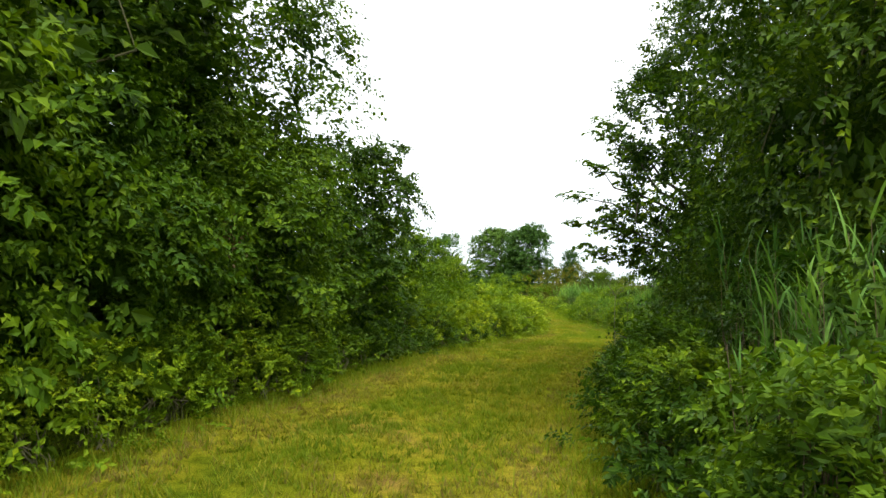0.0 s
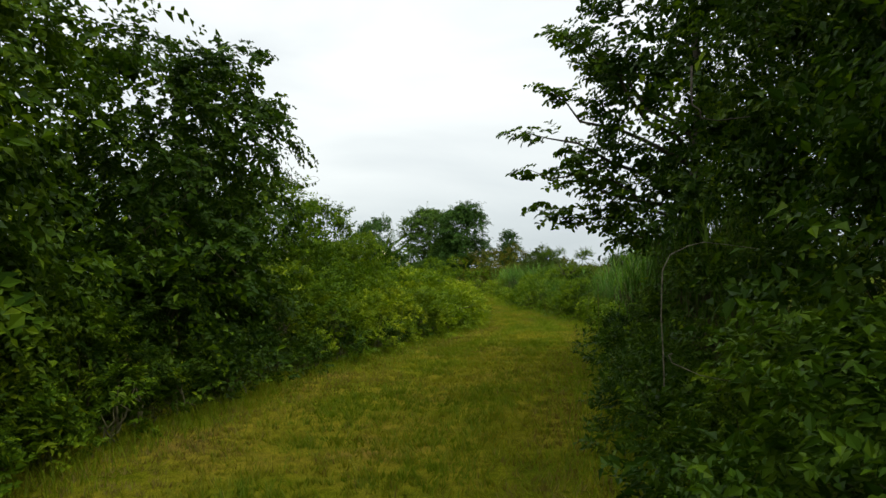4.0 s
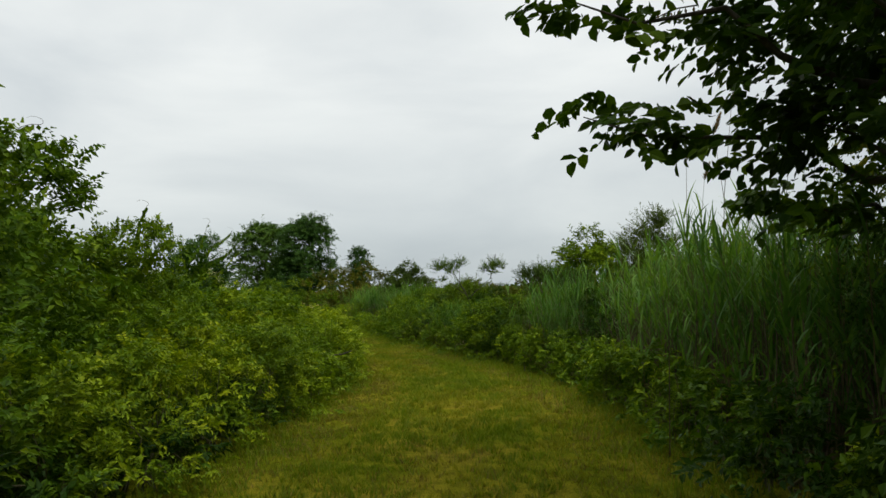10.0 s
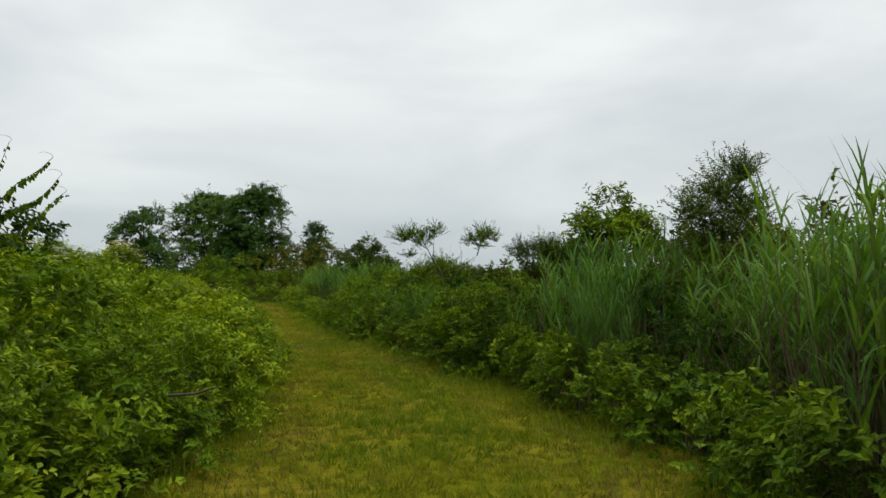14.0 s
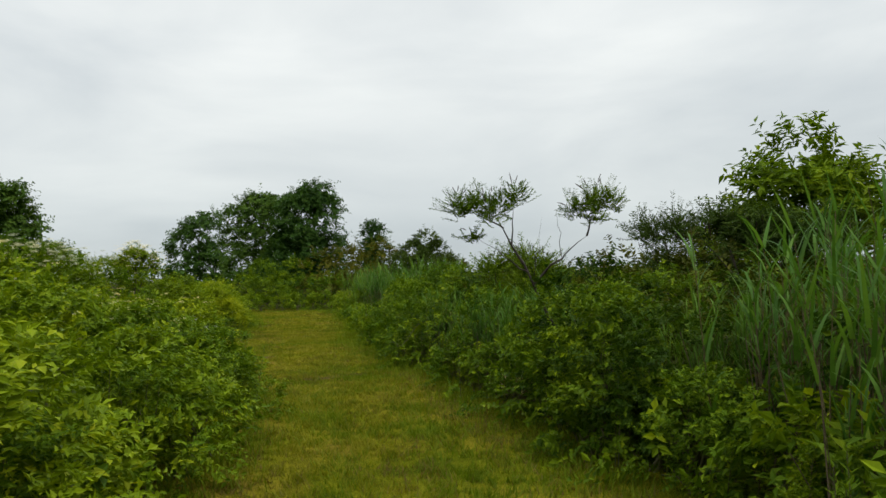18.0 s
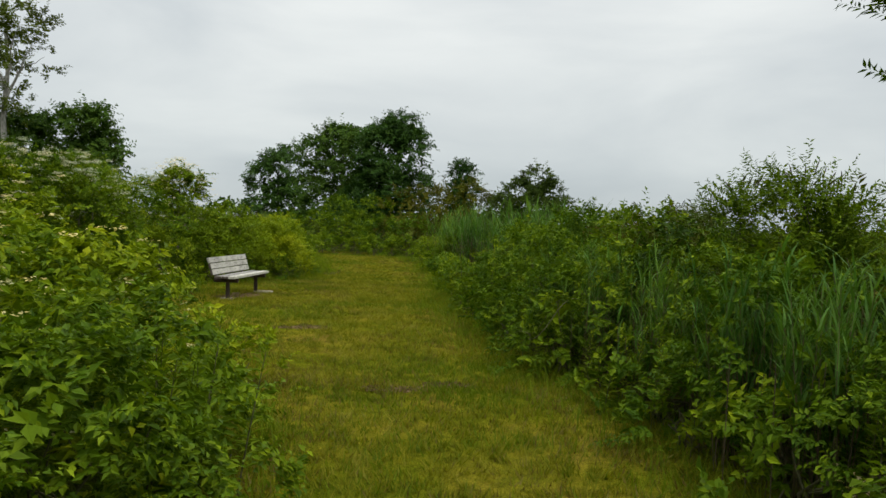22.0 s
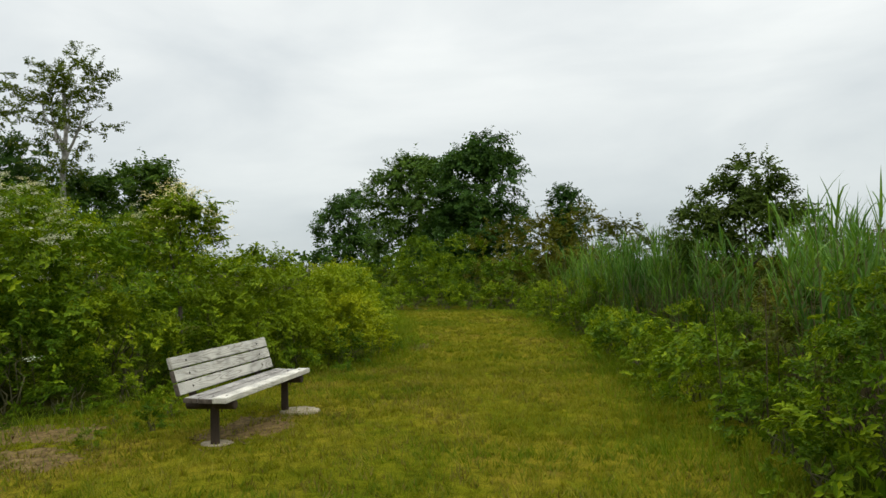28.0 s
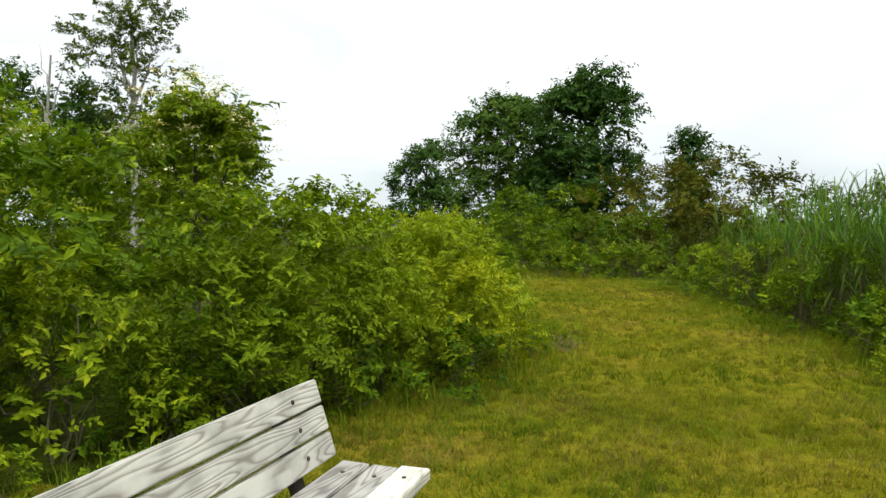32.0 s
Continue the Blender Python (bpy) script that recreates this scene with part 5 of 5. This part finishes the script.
def bench(x, y, turn):
    """Seat towards +x, length along y."""
    t = thing("bench", x, y, "weathered grey wooden park bench on two dark round posts", "bench", turn=radians(turn))
    half = 0.885
    tilt = pose(-0.23, 0, 0.435, 0, -17, 0)
    for k in range(3):
        bm = bmesh.new()
        board(bm, -0.02, 0.02, -half, half, 0.04 + k * 0.120, 0.04 + k * 0.120 + 0.107)
        b = part_of("back_slat", bm_mesh("back_slat", bm, PINE), t, m=tilt)
        if k < 2:
            bm = bmesh.new()
            # thin dark cap over the -y end of the back slat
            board(bm, -0.0205, 0.0205, -half - 0.006, -half + 0.012, 0.039 + k * 0.120, 0.04 + k * 0.120 + 0.108)
            part_of("end_grain", bm_mesh("end_grain", bm, DARK_END), b, "dark slat end")
        for s in (-0.66, 0.66):
            bm = bmesh.new()
            round_post(bm, (0.019, s, 0.093 + k * 0.120), (0.027, s, 0.093 + k * 0.120), 0.011, 0.009, 12)
            part_of("bolt_head", bm_mesh("bolt_head", bm, STEEL), b, "dark bolt head")
    for k in range(3):
        bm = bmesh.new()
        board(bm, -0.205 + k * 0.146, -0.205 + k * 0.146 + 0.133, -half, half, 0.412, 0.462 if k == 2 else 0.452)
        b = part_of("seat_slat", bm_mesh("seat_slat", bm, PALE_PINE if k == 2 else GREY_PINE), t, "paler newer seat slat" if k == 2 else "dark grey worn seat slat", m=pose(0, 0, 0, 0, 1.5 if k < 2 else 0, 0))
        if k < 2:
            bm = bmesh.new()
            # the same dark cap on the -y end of the seat slat
            board(bm, -0.2055 + k * 0.146, -0.2055 + k * 0.146 + 0.134, -half - 0.006, -half + 0.012, 0.4115, 0.4525)
            part_of("end_grain", bm_mesh("end_grain", bm, DARK_END), b, "dark slat end")
        for s in (-0.75, 0.75):
            bm = bmesh.new()
            round_post(bm, (-0.138 + k * 0.146, s, 0.45 + 0.01 * (k == 2)), (-0.138 + k * 0.146, s, 0.456 + 0.01 * (k == 2)), 0.011, 0.009, 12)
            part_of("bolt_head", bm_mesh("bolt_head", bm, STEEL), b, "dark bolt head")
    for s in (-0.7, 0.7):
        bm = bmesh.new()
        round_post(bm, (0.0, s, -0.2), (0.0, s, 0.36), 0.041, 0.039)
        part_of("leg", bm_mesh("leg", bm, POST), t, "dark round timber leg")
        bm = bmesh.new()
        round_post(bm, (-0.27, s, 0.365), (0.21, s, 0.372), 0.042, 0.042)
        part_of("seat_bearer", bm_mesh("seat_bearer", bm, POST), t, "dark round timber bearer")
        bm = bmesh.new()
        board(bm, -0.055, -0.022, s * 0.88 - 0.04, s * 0.88 + 0.04, -0.11, 0.36)
        part_of("back_post", bm_mesh("back_post", bm, POST), t, "dark timber back post", tilt)
        for o in (-0.07, 0.07):
            bm = bmesh.new()
            round_post(bm, (o, s, 0.30), (o, s, 0.42), 0.007, 0.007, 8)
            part_of("bracket_bolt", bm_mesh("bracket_bolt", bm, STEEL), t, "rusty bracket bolt")
    return t


BENCH = (-3.42, 44.37)
bench(*BENCH, -5.5)


def flat_stone(name, x, y, rx, ry, h, seed, label, mat):
    rng = np.random.default_rng(seed)
    n, v = 22, []
    for ring, z in ((1.0, -0.03), (1.0, h * 0.6), (0.93, h), (0.5, h * 1.05)):
        for k in range(n):
            a = 2 * np.pi * k / n
            w = 1 + 0.05 * np.sin(3 * a + seed) + 0.04 * np.sin(7 * a)
            v.append((np.cos(a) * rx * ring * w, np.sin(a) * ry * ring * w, z + rng.normal() * 0.002))
    v.append((0, 0, h * 1.05))
    f = [(r * n + k, r * n + (k + 1) % n, (r + 1) * n + (k + 1) % n, (r + 1) * n + k) for r in range(3) for k in range(n)]
    f += [(3 * n + k, 3 * n + (k + 1) % n, 4 * n, 4 * n) for k in range(n)]
    me = bpy.data.meshes.new(name)
    me.from_pydata(v, [], [q if q[2] != q[3] else q[:3] for q in f])
    me.polygons.foreach_set("use_smooth", np.ones(len(f), bool))
    me.materials.append(mat)
    ob = new(name, me)
    ob.location = (x, y, gz(x, y))
    return tagged(ob, label, "footing")


flat_stone("concrete_footing", -3.2, 45.10, 0.22, 0.16, 0.04, 2, "worn concrete footing pad round the bench post", CONCRETE)
flat_stone("concrete_footing", -3.49, 43.72, 0.15, 0.11, 0.012, 5, "small chipped concrete footing at the bench post", CONCRETE)


def earth_patch(x, y, rx, ry, seed):
    rng = np.random.default_rng(seed)
    n, v, rings = 56, [], 9
    for r in range(rings):
        q = r / (rings - 1)
        for k in range(n):
            a = 2 * np.pi * k / n
            w = 1 + 0.2 * np.sin(2 * a + seed) + 0.16 * np.sin(5 * a + 2 * seed) + 0.1 * np.sin(11 * a) + 0.07 * np.sin(23 * a + seed)
            px, py = x + np.cos(a) * rx * q * w, y + np.sin(a) * ry * q * w
            v.append((px, py, gz(px, py) + float(ground_bump(px, py)) + 0.012 - 0.03 * q**4 + rng.normal() * 0.002))
    f = [(r * n + k, r * n + (k + 1) % n, (r + 1) * n + (k + 1) % n, (r + 1) * n + k) for r in range(rings - 1) for k in range(n)]
    tagged(new("bare_earth", mesh_from("bare_earth", v, f, EARTH, smooth=True)), "patch of bare brown earth worn into the grass", "earth", kind="structure")


BARE = ((-3.45, 44.35, 0.42, 0.85), (-5.5, 44.0, 0.75, 0.55), (-4.9, 43.1, 0.6, 0.4), (-2.9, 51.6, 0.22, 0.7), (-6.3, 43.0, 0.8, 0.5), (0.44, 36.65, 0.28, 0.12), (0.94, 36.87, 0.22, 0.10), (-1.25, 40.25, 0.35, 0.20))
for i, b in enumerate(BARE):
    earth_patch(*b, i + 1)


def leaf_litter(n, seed):
    """Dead leaves, stalks and clippings strewn over the bare earth."""
    rng = np.random.default_rng(seed)
    pick = rng.integers(0, len(BARE), n)
    b = np.array(BARE)[pick]
    a, r = rng.uniform(0, 6.28, n), np.sqrt(rng.uniform(0, 1, n)) * 1.15
    x, y = b[:, 0] + np.cos(a) * r * b[:, 2], b[:, 1] + np.sin(a) * r * b[:, 3]
    at = np.stack([x, y, ground_height(x, y) + ground_bump(x, y) + 0.016 + rng.uniform(0, 0.006, n)], 1)
    size = rng.uniform(0.02, 0.06, n)
    return leaf_mesh("leaf_litter", at, rng.normal(size=(n, 3)) * [1, 1, 0.12], np.tile([0, 0, 1.0], (n, 1)) + rng.normal(size=(n, 3)) * 0.3, size, size * rng.uniform(0.12, 0.5, n), LITTER)


tagged(new("leaf_litter", leaf_litter(2400, 15)), "dead leaves and clippings strewn over the bare earth", "litter", kind="stuff")


# ---- dead arching branch and vine tendrils on the left ----
def bough(name, points, radius, label, mat, category="branch"):
    ob = new(name, limb_mesh(name, [([np.array(p, float) for p in points], taper(radius, len(points), 0.35))], mat, 6))
    return tagged(ob, label, category)


zb = gz(-2.0, 27.5) + 0.15
bough("dead_branch", [(-2.35, 27.4, zb - 0.1), (-2.3, 27.4, zb + 0.75), (-2.15, 27.45, zb + 1.18), (-1.85, 27.5, zb + 1.24), (-1.6, 27.5, zb + 1.05), (-1.5, 27.5, zb + 0.8)], 0.028, "dead grey-brown branch arching out of the shrubs", BARK)

bough("dead_vine", [(1.83, 10.26, 1.3), (1.83, 10.26, 1.43), (1.82, 10.25, 1.69), (1.83, 10.24, 1.94), (1.88, 10.26, 2.03), (2.00, 10.32, 2.08), (2.10, 10.39, 2.10), (2.48, 10.60, 2.06)], 0.004, "pale dead vine stem arching out of the dark shrubs", DEAD_WOOD, "vine")
bough("dead_vine", [(1.81, 9.96, 1.52), (1.79, 9.96, 1.51), (1.81, 9.96, 1.47), (1.96, 10.01, 1.40), (2.08, 10.07, 1.37), (2.38, 10.28, 1.29)], 0.004, "pale dead vine stem looping through the dark shrubs", DEAD_WOOD, "vine")
bough("dead_branch", [(2.16, 10.79, 3.23), (2.13, 10.70, 3.03), (2.12, 10.65, 2.95), (2.15, 10.60, 2.91), (2.16, 10.61, 2.86), (2.27, 10.66, 2.85), (2.55, 10.91, 2.92)], 0.007, "grey twisted dead branch among the dark leaves", BARK)
bough("dead_branch", [(-0.38, 25.46, 0.83), (-0.17, 25.31, 0.86), (-0.01, 25.28, 0.91)], 0.014, "grey dead log lying in the weeds", BARK)


def dry_weed(x, y, seed):
    """A small dried weed with bleached seed heads."""
    rng = np.random.default_rng(seed)
    t = thing("dry_weed", x, y, "small bleached dry weed at the trail edge", "weed", "dry weeds")
    k = 14
    foot = np.zeros((k, 3)) + rng.normal(0, 0.03, (k, 3)) * [1, 1, 0]
    top = foot + np.stack([rng.normal(0, 0.13, k), rng.normal(0, 0.13, k), rng.uniform(0.14, 0.34, k)], 1)
    tagged(part_of("stalk", limb_mesh("stalk", [([a, b], [0.003, 0.002]) for a, b in zip(foot, top)], STRAW, 4), t), kind="stuff")
    at = np.repeat(top, 9, 0) + rng.normal(0, 0.025, (k * 9, 3))
    tagged(part_of("seed_heads", leaf_mesh("seed_heads", at, rng.normal(size=at.shape), rng.normal(size=at.shape), np.full(k * 9, 0.035), np.full(k * 9, 0.016), DRY_LEAF), t, "bleached cream seed heads"), kind="stuff")


for i, (x, y) in enumerate(((3.15, 33.62), (3.22, 33.84), (3.73, 27.70), (3.27, 33.68))):
    dry_weed(x, y, 70 + i)


def vine(x, y, z, to, seed, leaves=11):
    rng = np.random.default_rng(seed)
    t = new("vine")
    t.location = (x, y, z)
    tagged(t, "climbing vine shoot with heart-shaped leaves and a curled tendril", "vine", "vine shoots")
    d = np.array(to) - (x, y, z)
    pts = [d * f + np.array([0, 0, 0.10 * np.sin(f * 5 + seed) - 0.08 * f]) for f in np.linspace(0, 1, 10)]
    tip = pts[-1]
    curl = [tip + np.array([0.022 * i * np.cos(0.5 * i), 0, 0.02 * i * np.sin(0.35 * i + 0.4)]) for i in range(1, 7)]
    part_of("shoot", limb_mesh("shoot", [(pts + curl, taper(0.006, 16, 0.2))], STEM, 5), t)
    leaves *= 2
    f = np.linspace(0.02, 0.97, leaves)
    at = np.array([pts[min(int(q * 9), 8)] * (1 - (q * 9) % 1) + pts[min(int(q * 9) + 1, 9)] * ((q * 9) % 1) for q in f])
    way = rng.normal(size=(leaves, 3)) * 0.35 + [0.1, 0, -1.0]
    size = 0.13 * (1.15 - 0.7 * f)
    part_of("leaves", leaf_mesh("leaves", at, way, rng.normal(size=(leaves, 3)) * 0.4 + [0, -1, 0.3], size, size * 0.8, LEAF_MID), t)
    return t


vine(-3.2, 17.2, 3.5, (-2.05, 17.17, 3.5), 1)
vine(-3.2, 15.6, 4.6, (-2.5, 15.4, 4.75), 2, 7)
vine(-3.5, 16.6, 4.3, (-2.7, 16.4, 4.2), 3, 7)
vine(-3.8, 21.6, 3.2, (-3.0, 21.5, 3.6), 4, 7)
vine(-3.6, 21.0, 2.6, (-2.9, 20.8, 3.0), 5, 7)
vine(-3.2, 29.0, 2.25, (-2.35, 28.8, 3.3), 6, 14)
vine(-3.1, 29.0, 2.2, (-2.25, 28.8, 3.05), 7, 14)
vine(-3.4, 29.0, 2.3, (-2.8, 28.8, 3.35), 8, 14)
vine(-3.0, 28.9, 2.2, (-2.2, 28.8, 2.7), 9, 10)
vine(-3.1, 24.4, 2.3, (-2.75, 24.2, 3.1), 10, 14)
vine(-3.0, 24.4, 2.2, (-2.3, 24.2, 2.7), 11, 9)
vine(-3.3, 24.4, 2.3, (-3.6, 24.2, 2.9), 12, 9)

# the dead twig that hangs on to its withered leaves under the reaching limb
def withered_twig(a, b, seed):
    rng = np.random.default_rng(seed)
    a, b = np.array(a), np.array(b)
    t = new("dead_twig")
    t.location = b
    tagged(t, "bare dead twig with withered brown leaves hanging from it", "twig")
    pts = bent(rng, (0, 0, 0), a - b, 7, 0.05)
    part_of("twig", limb_mesh("twig", [(pts, taper(0.007, 7, 0.3))], BARK, 5), t)
    n = 26
    f = np.linspace(0.05, 1, n)[:, None]
    size = rng.uniform(0.05, 0.085, n)
    part_of("withered_leaves", leaf_mesh("withered_leaves", (a - b) * f + rng.normal(size=(n, 3)) * 0.012, rng.normal(size=(n, 3)) * 0.25 + [0, 0, -1], rng.normal(size=(n, 3)), size, size * 0.35, LITTER), t, "withered brown leaves")


withered_twig((2.43, 20.85, 4.38), (2.69, 19.32, 4.00), 5)


def dead_clump(x, y, z, seed):
    """A withered brown bunch of leaves caught in the vine."""
    rng = np.random.default_rng(seed)
    n = 130
    at = rng.normal(size=(n, 3)) * [0.13, 0.12, 0.16]
    size = rng.uniform(0.05, 0.1, n)
    ob = new("dead_leaf_bunch", leaf_mesh("dead_leaf_bunch", at, rng.normal(size=(n, 3)) * 0.5 + [0, 0, -0.8], rng.normal(size=(n, 3)), size, size * 0.5, LITTER))
    ob.location = (x, y, z)
    tagged(ob, "withered brown bunch of leaves caught in the vines", "dead leaves", kind="stuff")


dead_clump(-3.38, 9.51, 2.52, 6)
vine(2.3, 37.7, 0.72, (1.72, 37.2, 0.55), 13, 6)
vine(2.2, 38.3, 0.6, (1.7, 38.0, 0.4), 14, 6)

# ---- blossom on the shrubs beside the trail ----
for i, (x, y, h) in enumerate(((-1.45, 33.9, 1.2), (-1.2, 32.6, 1.1), (-2.3, 35.0, 1.2), (-1.3, 35.4, 0.9))):
    t = shrub("mid", x, y, h, "leafy shrub with clusters of cream honeysuckle blossom")
    part_of("blossom", blossom_on(40 + i, shrub.shape, 60, 0.035, 12, 0.034, HONEYSUCKLE), t, "cream honeysuckle blossom")


# ---- grass ----
def bare(x, y):
    out = np.zeros(len(x), bool)
    for bx, by, rx, ry in BARE:
        out |= ((x - bx) / rx) ** 2 + ((y - by) / ry) ** 2 < 0.8
    return out


def ripple(x, y, scale, seed):
    """Uneven tufts: a few waves in chance directions, between -1 and 1."""
    rng = np.random.default_rng(seed)
    out = 0
    for _ in range(7):
        a, k, q = rng.uniform(0, 6.28), scale * rng.uniform(0.5, 1.7), rng.uniform(0, 6.28)
        out = out + np.sin((x * np.cos(a) + y * np.sin(a)) * k + q)
    return out / 4


def across(x, y):
    return (x - left_edge(y)) / np.maximum(right_edge(y) - left_edge(y), 0.5)


def wear(x, y):
    """How dry the grass is: along both outer edges of the trail and in chance patches."""
    u = across(x, y)
    edges = (np.exp(-(((u - 0.12) / 0.09) ** 2)) + np.exp(-(((u - 0.88) / 0.09) ** 2))) * np.clip((41 - y) / 6, 0, 1)
    return 0.75 * edges + 0.5 * ripple(x, y, 1.7, 31) + 0.4 * ripple(x, y, 5.5, 32)


def lush(x, y):
    """How deep green it is: in two bands along the trail and in chance patches."""
    u = across(x, y)
    bands = (np.exp(-(((u - 0.36) / 0.09) ** 2)) + np.exp(-(((u - 0.67) / 0.09) ** 2))) * np.clip((38 - y) / 6, 0, 1)
    return 0.8 * bands + 0.6 * ripple(x, y, 1.3, 41) + 0.5 * ripple(x, y, 4.2, 42)


def mown_grass(n, y0, y1, tall_blade, width, seed, per=9):
    """Tufts of a few blades that lean together, straw-dry in the worn parts and deep green in the lush ones."""
    rng = np.random.default_rng(seed)
    y = rng.uniform(y0, y1, n // per)
    l, r = left_edge(y) - 0.25, right_edge(y) + 0.25
    x = l + (r - l) * rng.uniform(0, 1, n // per)
    dry, rich = wear(x, y), lush(x, y)
    keep = ~(bare(x, y) & (rng.uniform(size=len(x)) < 0.6)) & (ripple(x, y, 6.0, 11) + rng.normal(0, 0.5, len(x)) > -1.0)
    x, y, dry, rich = x[keep], y[keep], dry[keep], rich[keep]
    high = tall_blade * (0.95 + 0.2 * np.clip(rich, -1, 1.2) - 0.15 * np.clip(dry, -1, 1)) * rng.uniform(0.7, 1.3, len(x))
    lean_way, lean_far = rng.uniform(0, 6.28, len(x)), rng.uniform(0.1, 0.9, len(x))
    x, y, dry, rich, high, lean_way, lean_far = (np.repeat(a, per) for a in (x, y, dry, rich, high, lean_way, lean_far))
    n = len(x)
    kind = np.where(rich + rng.normal(0, 0.4, n) > 0.4, 1, np.where(dry + rng.normal(0, 0.5, n) > 0.55, 2, 0))
    x, y = x + rng.normal(0, 0.028, n), y + rng.normal(0, 0.028, n)
    high = np.maximum(high, 0.012) * rng.uniform(0.55, 1.25, n)
    a, far = rng.uniform(0, 6.28, n), rng.uniform(0.1, 0.8, n)
    side = np.stack([-np.sin(a), np.cos(a), np.zeros(n)], 1) * (width * rng.uniform(0.6, 1.3, n))[:, None] / 2
    p = np.stack([x, y, ground_height(x, y) + ground_bump(x, y) - 0.004], 1)
    tip = p + np.stack([np.cos(a) * far + np.cos(lean_way) * lean_far, np.sin(a) * far + np.sin(lean_way) * lean_far, np.ones(n)], 1) * high[:, None]
    return np.stack([p + side, p - side, tip], 1).reshape(-1, 3), kind


turf = [mown_grass(210000, 1.0, 37, 0.062, 0.011, 3), mown_grass(130000, 36.5, 49, 0.062, 0.010, 5), mown_grass(50000, 49, 66, 0.06, 0.016, 4)]
corners = np.concatenate([t[0] for t in turf])
tagged(new("mown_grass", mesh_from("mown_grass", corners, np.arange(len(corners)).reshape(-1, 3), [GRASS_BLADE, GREEN_BLADE, STRAW_BLADE], face_mats=np.concatenate([t[1] for t in turf]))), "short mown grass, yellow-green with deep green bands, dry brown edges and patches", "grass", kind="stuff")


def verge_grass(n, seed):
    rng = np.random.default_rng(seed)
    y = rng.uniform(0, 62, n)
    left = rng.uniform(size=n) < 0.5
    off = np.where(left, rng.normal(-0.05, 0.28, n), rng.normal(-0.02, 0.36, n))
    x = np.where(left, left_edge(y) - off, right_edge(y) + off)
    base = np.stack([x, y, ground_height(x, y) - 0.01], 1)
    a = rng.uniform(0, 6.28, n)
    way = np.stack([np.cos(a) * 0.35, np.sin(a) * 0.35, np.ones(n)], 1)
    return blade_strips(base, way, rng.uniform(0.1, 0.36, n), rng.uniform(0.005, 0.011, n), rng.uniform(0.1, 0.5, n), VERGE_BLADE, "verge_grass", 2)


tagged(new("verge_grass", verge_grass(36000, 6)), "longer fresh green grass along the trail edges", "grass", kind="stuff")


# ---- goldenrod and other weeds along the edges ----
for i in range(34):
    y = 20.5 + i * 0.46 + rnd.uniform(-0.15, 0.15)
    weed(float(left_edge(y)) - rnd.uniform(0.1, 1.5), y, rnd.uniform(0.85, 1.35))
for i in range(18):
    y = 20.0 + i * 1.15 + rnd.uniform(-0.3, 0.3)
    weed(float(right_edge(y)) + rnd.uniform(0.1, 0.9), y, rnd.uniform(0.6, 1.0))
for i in range(16):
    y = 33.6 + i * 0.52 + rnd.uniform(-0.15, 0.15)
    weed(float(right_edge(y)) + rnd.uniform(0.35, 1.2), y, rnd.uniform(1.0, 1.45))
for x, y, h in ((-5.6, 46.4, 0.8), (-4.6, 47.7, 0.7), (-3.7, 48.9, 0.7), (-3.5, 50.2, 0.8), (-6.6, 45.4, 0.9), (-7.5, 44.2, 0.8)):
    weed(x, y, h)


def grass_tufts(n, seed):
    """Coarser tufts that the mower left standing."""
    rng = np.random.default_rng(seed)
    y = rng.uniform(3, 58, n)
    x = left_edge(y) + (right_edge(y) - left_edge(y)) * rng.uniform(0, 1, n)
    keep = ripple(x, y, 2.2, 21) + rng.normal(0, 0.3, n) > 0.1
    x, y, k = np.repeat(x[keep], 12), np.repeat(y[keep], 12), int(keep.sum()) * 12
    spread = rng.uniform(0.02, 0.075, k // 12).repeat(12)
    x, y = x + rng.normal(size=k) * spread, y + rng.normal(size=k) * spread
    base = np.stack([x, y, ground_height(x, y) + ground_bump(x, y) - 0.004], 1)
    a = rng.uniform(0, 6.28, k)
    way = np.stack([np.cos(a) * 0.6, np.sin(a) * 0.6, np.ones(k)], 1)
    return blade_strips(base, way, rng.uniform(0.05, 0.12, k), rng.uniform(0.006, 0.012, k), rng.uniform(0.1, 0.5, k), TUFT_BLADE, "grass_tufts", 2)


tagged(new("grass_tufts", grass_tufts(2600, 23)), "coarser green tufts standing in the mown grass", "grass", kind="stuff")

for i in range(9):
    shrub("low_light" if i % 2 else "low", -8.6 + i * 0.92 + rnd.uniform(-0.2, 0.2), 64.3 - 0.12 * i + rnd.uniform(-0.4, 0.4), rnd.uniform(0.5, 0.8), LOW_LABEL, name="undergrowth", category="undergrowth", group="undergrowth along the trail")

# low weeds on the worn ground behind the bench
for x, y, h in ((-4.6, 44.9, 0.2), (-5.0, 44.5, 0.16), (-4.4, 44.2, 0.18), (-5.4, 45.3, 0.26), (-6.0, 44.9, 0.24), (-4.9, 45.6, 0.22), (-4.1, 45.4, 0.16), (-5.9, 43.7, 0.18), (-6.6, 44.3, 0.26), (-4.5, 43.4, 0.14), (-5.2, 42.6, 0.16),
                (-2.85, 51.1, 0.14), (-3.1, 51.9, 0.16), (-2.8, 52.4, 0.13), (-3.3, 50.6, 0.2)):
    shrub("low_light" if h < 0.17 else "low", x, y, h, "low weeds creeping over the worn ground", name="ground_weed", category="weed", group="weeds on the worn ground")
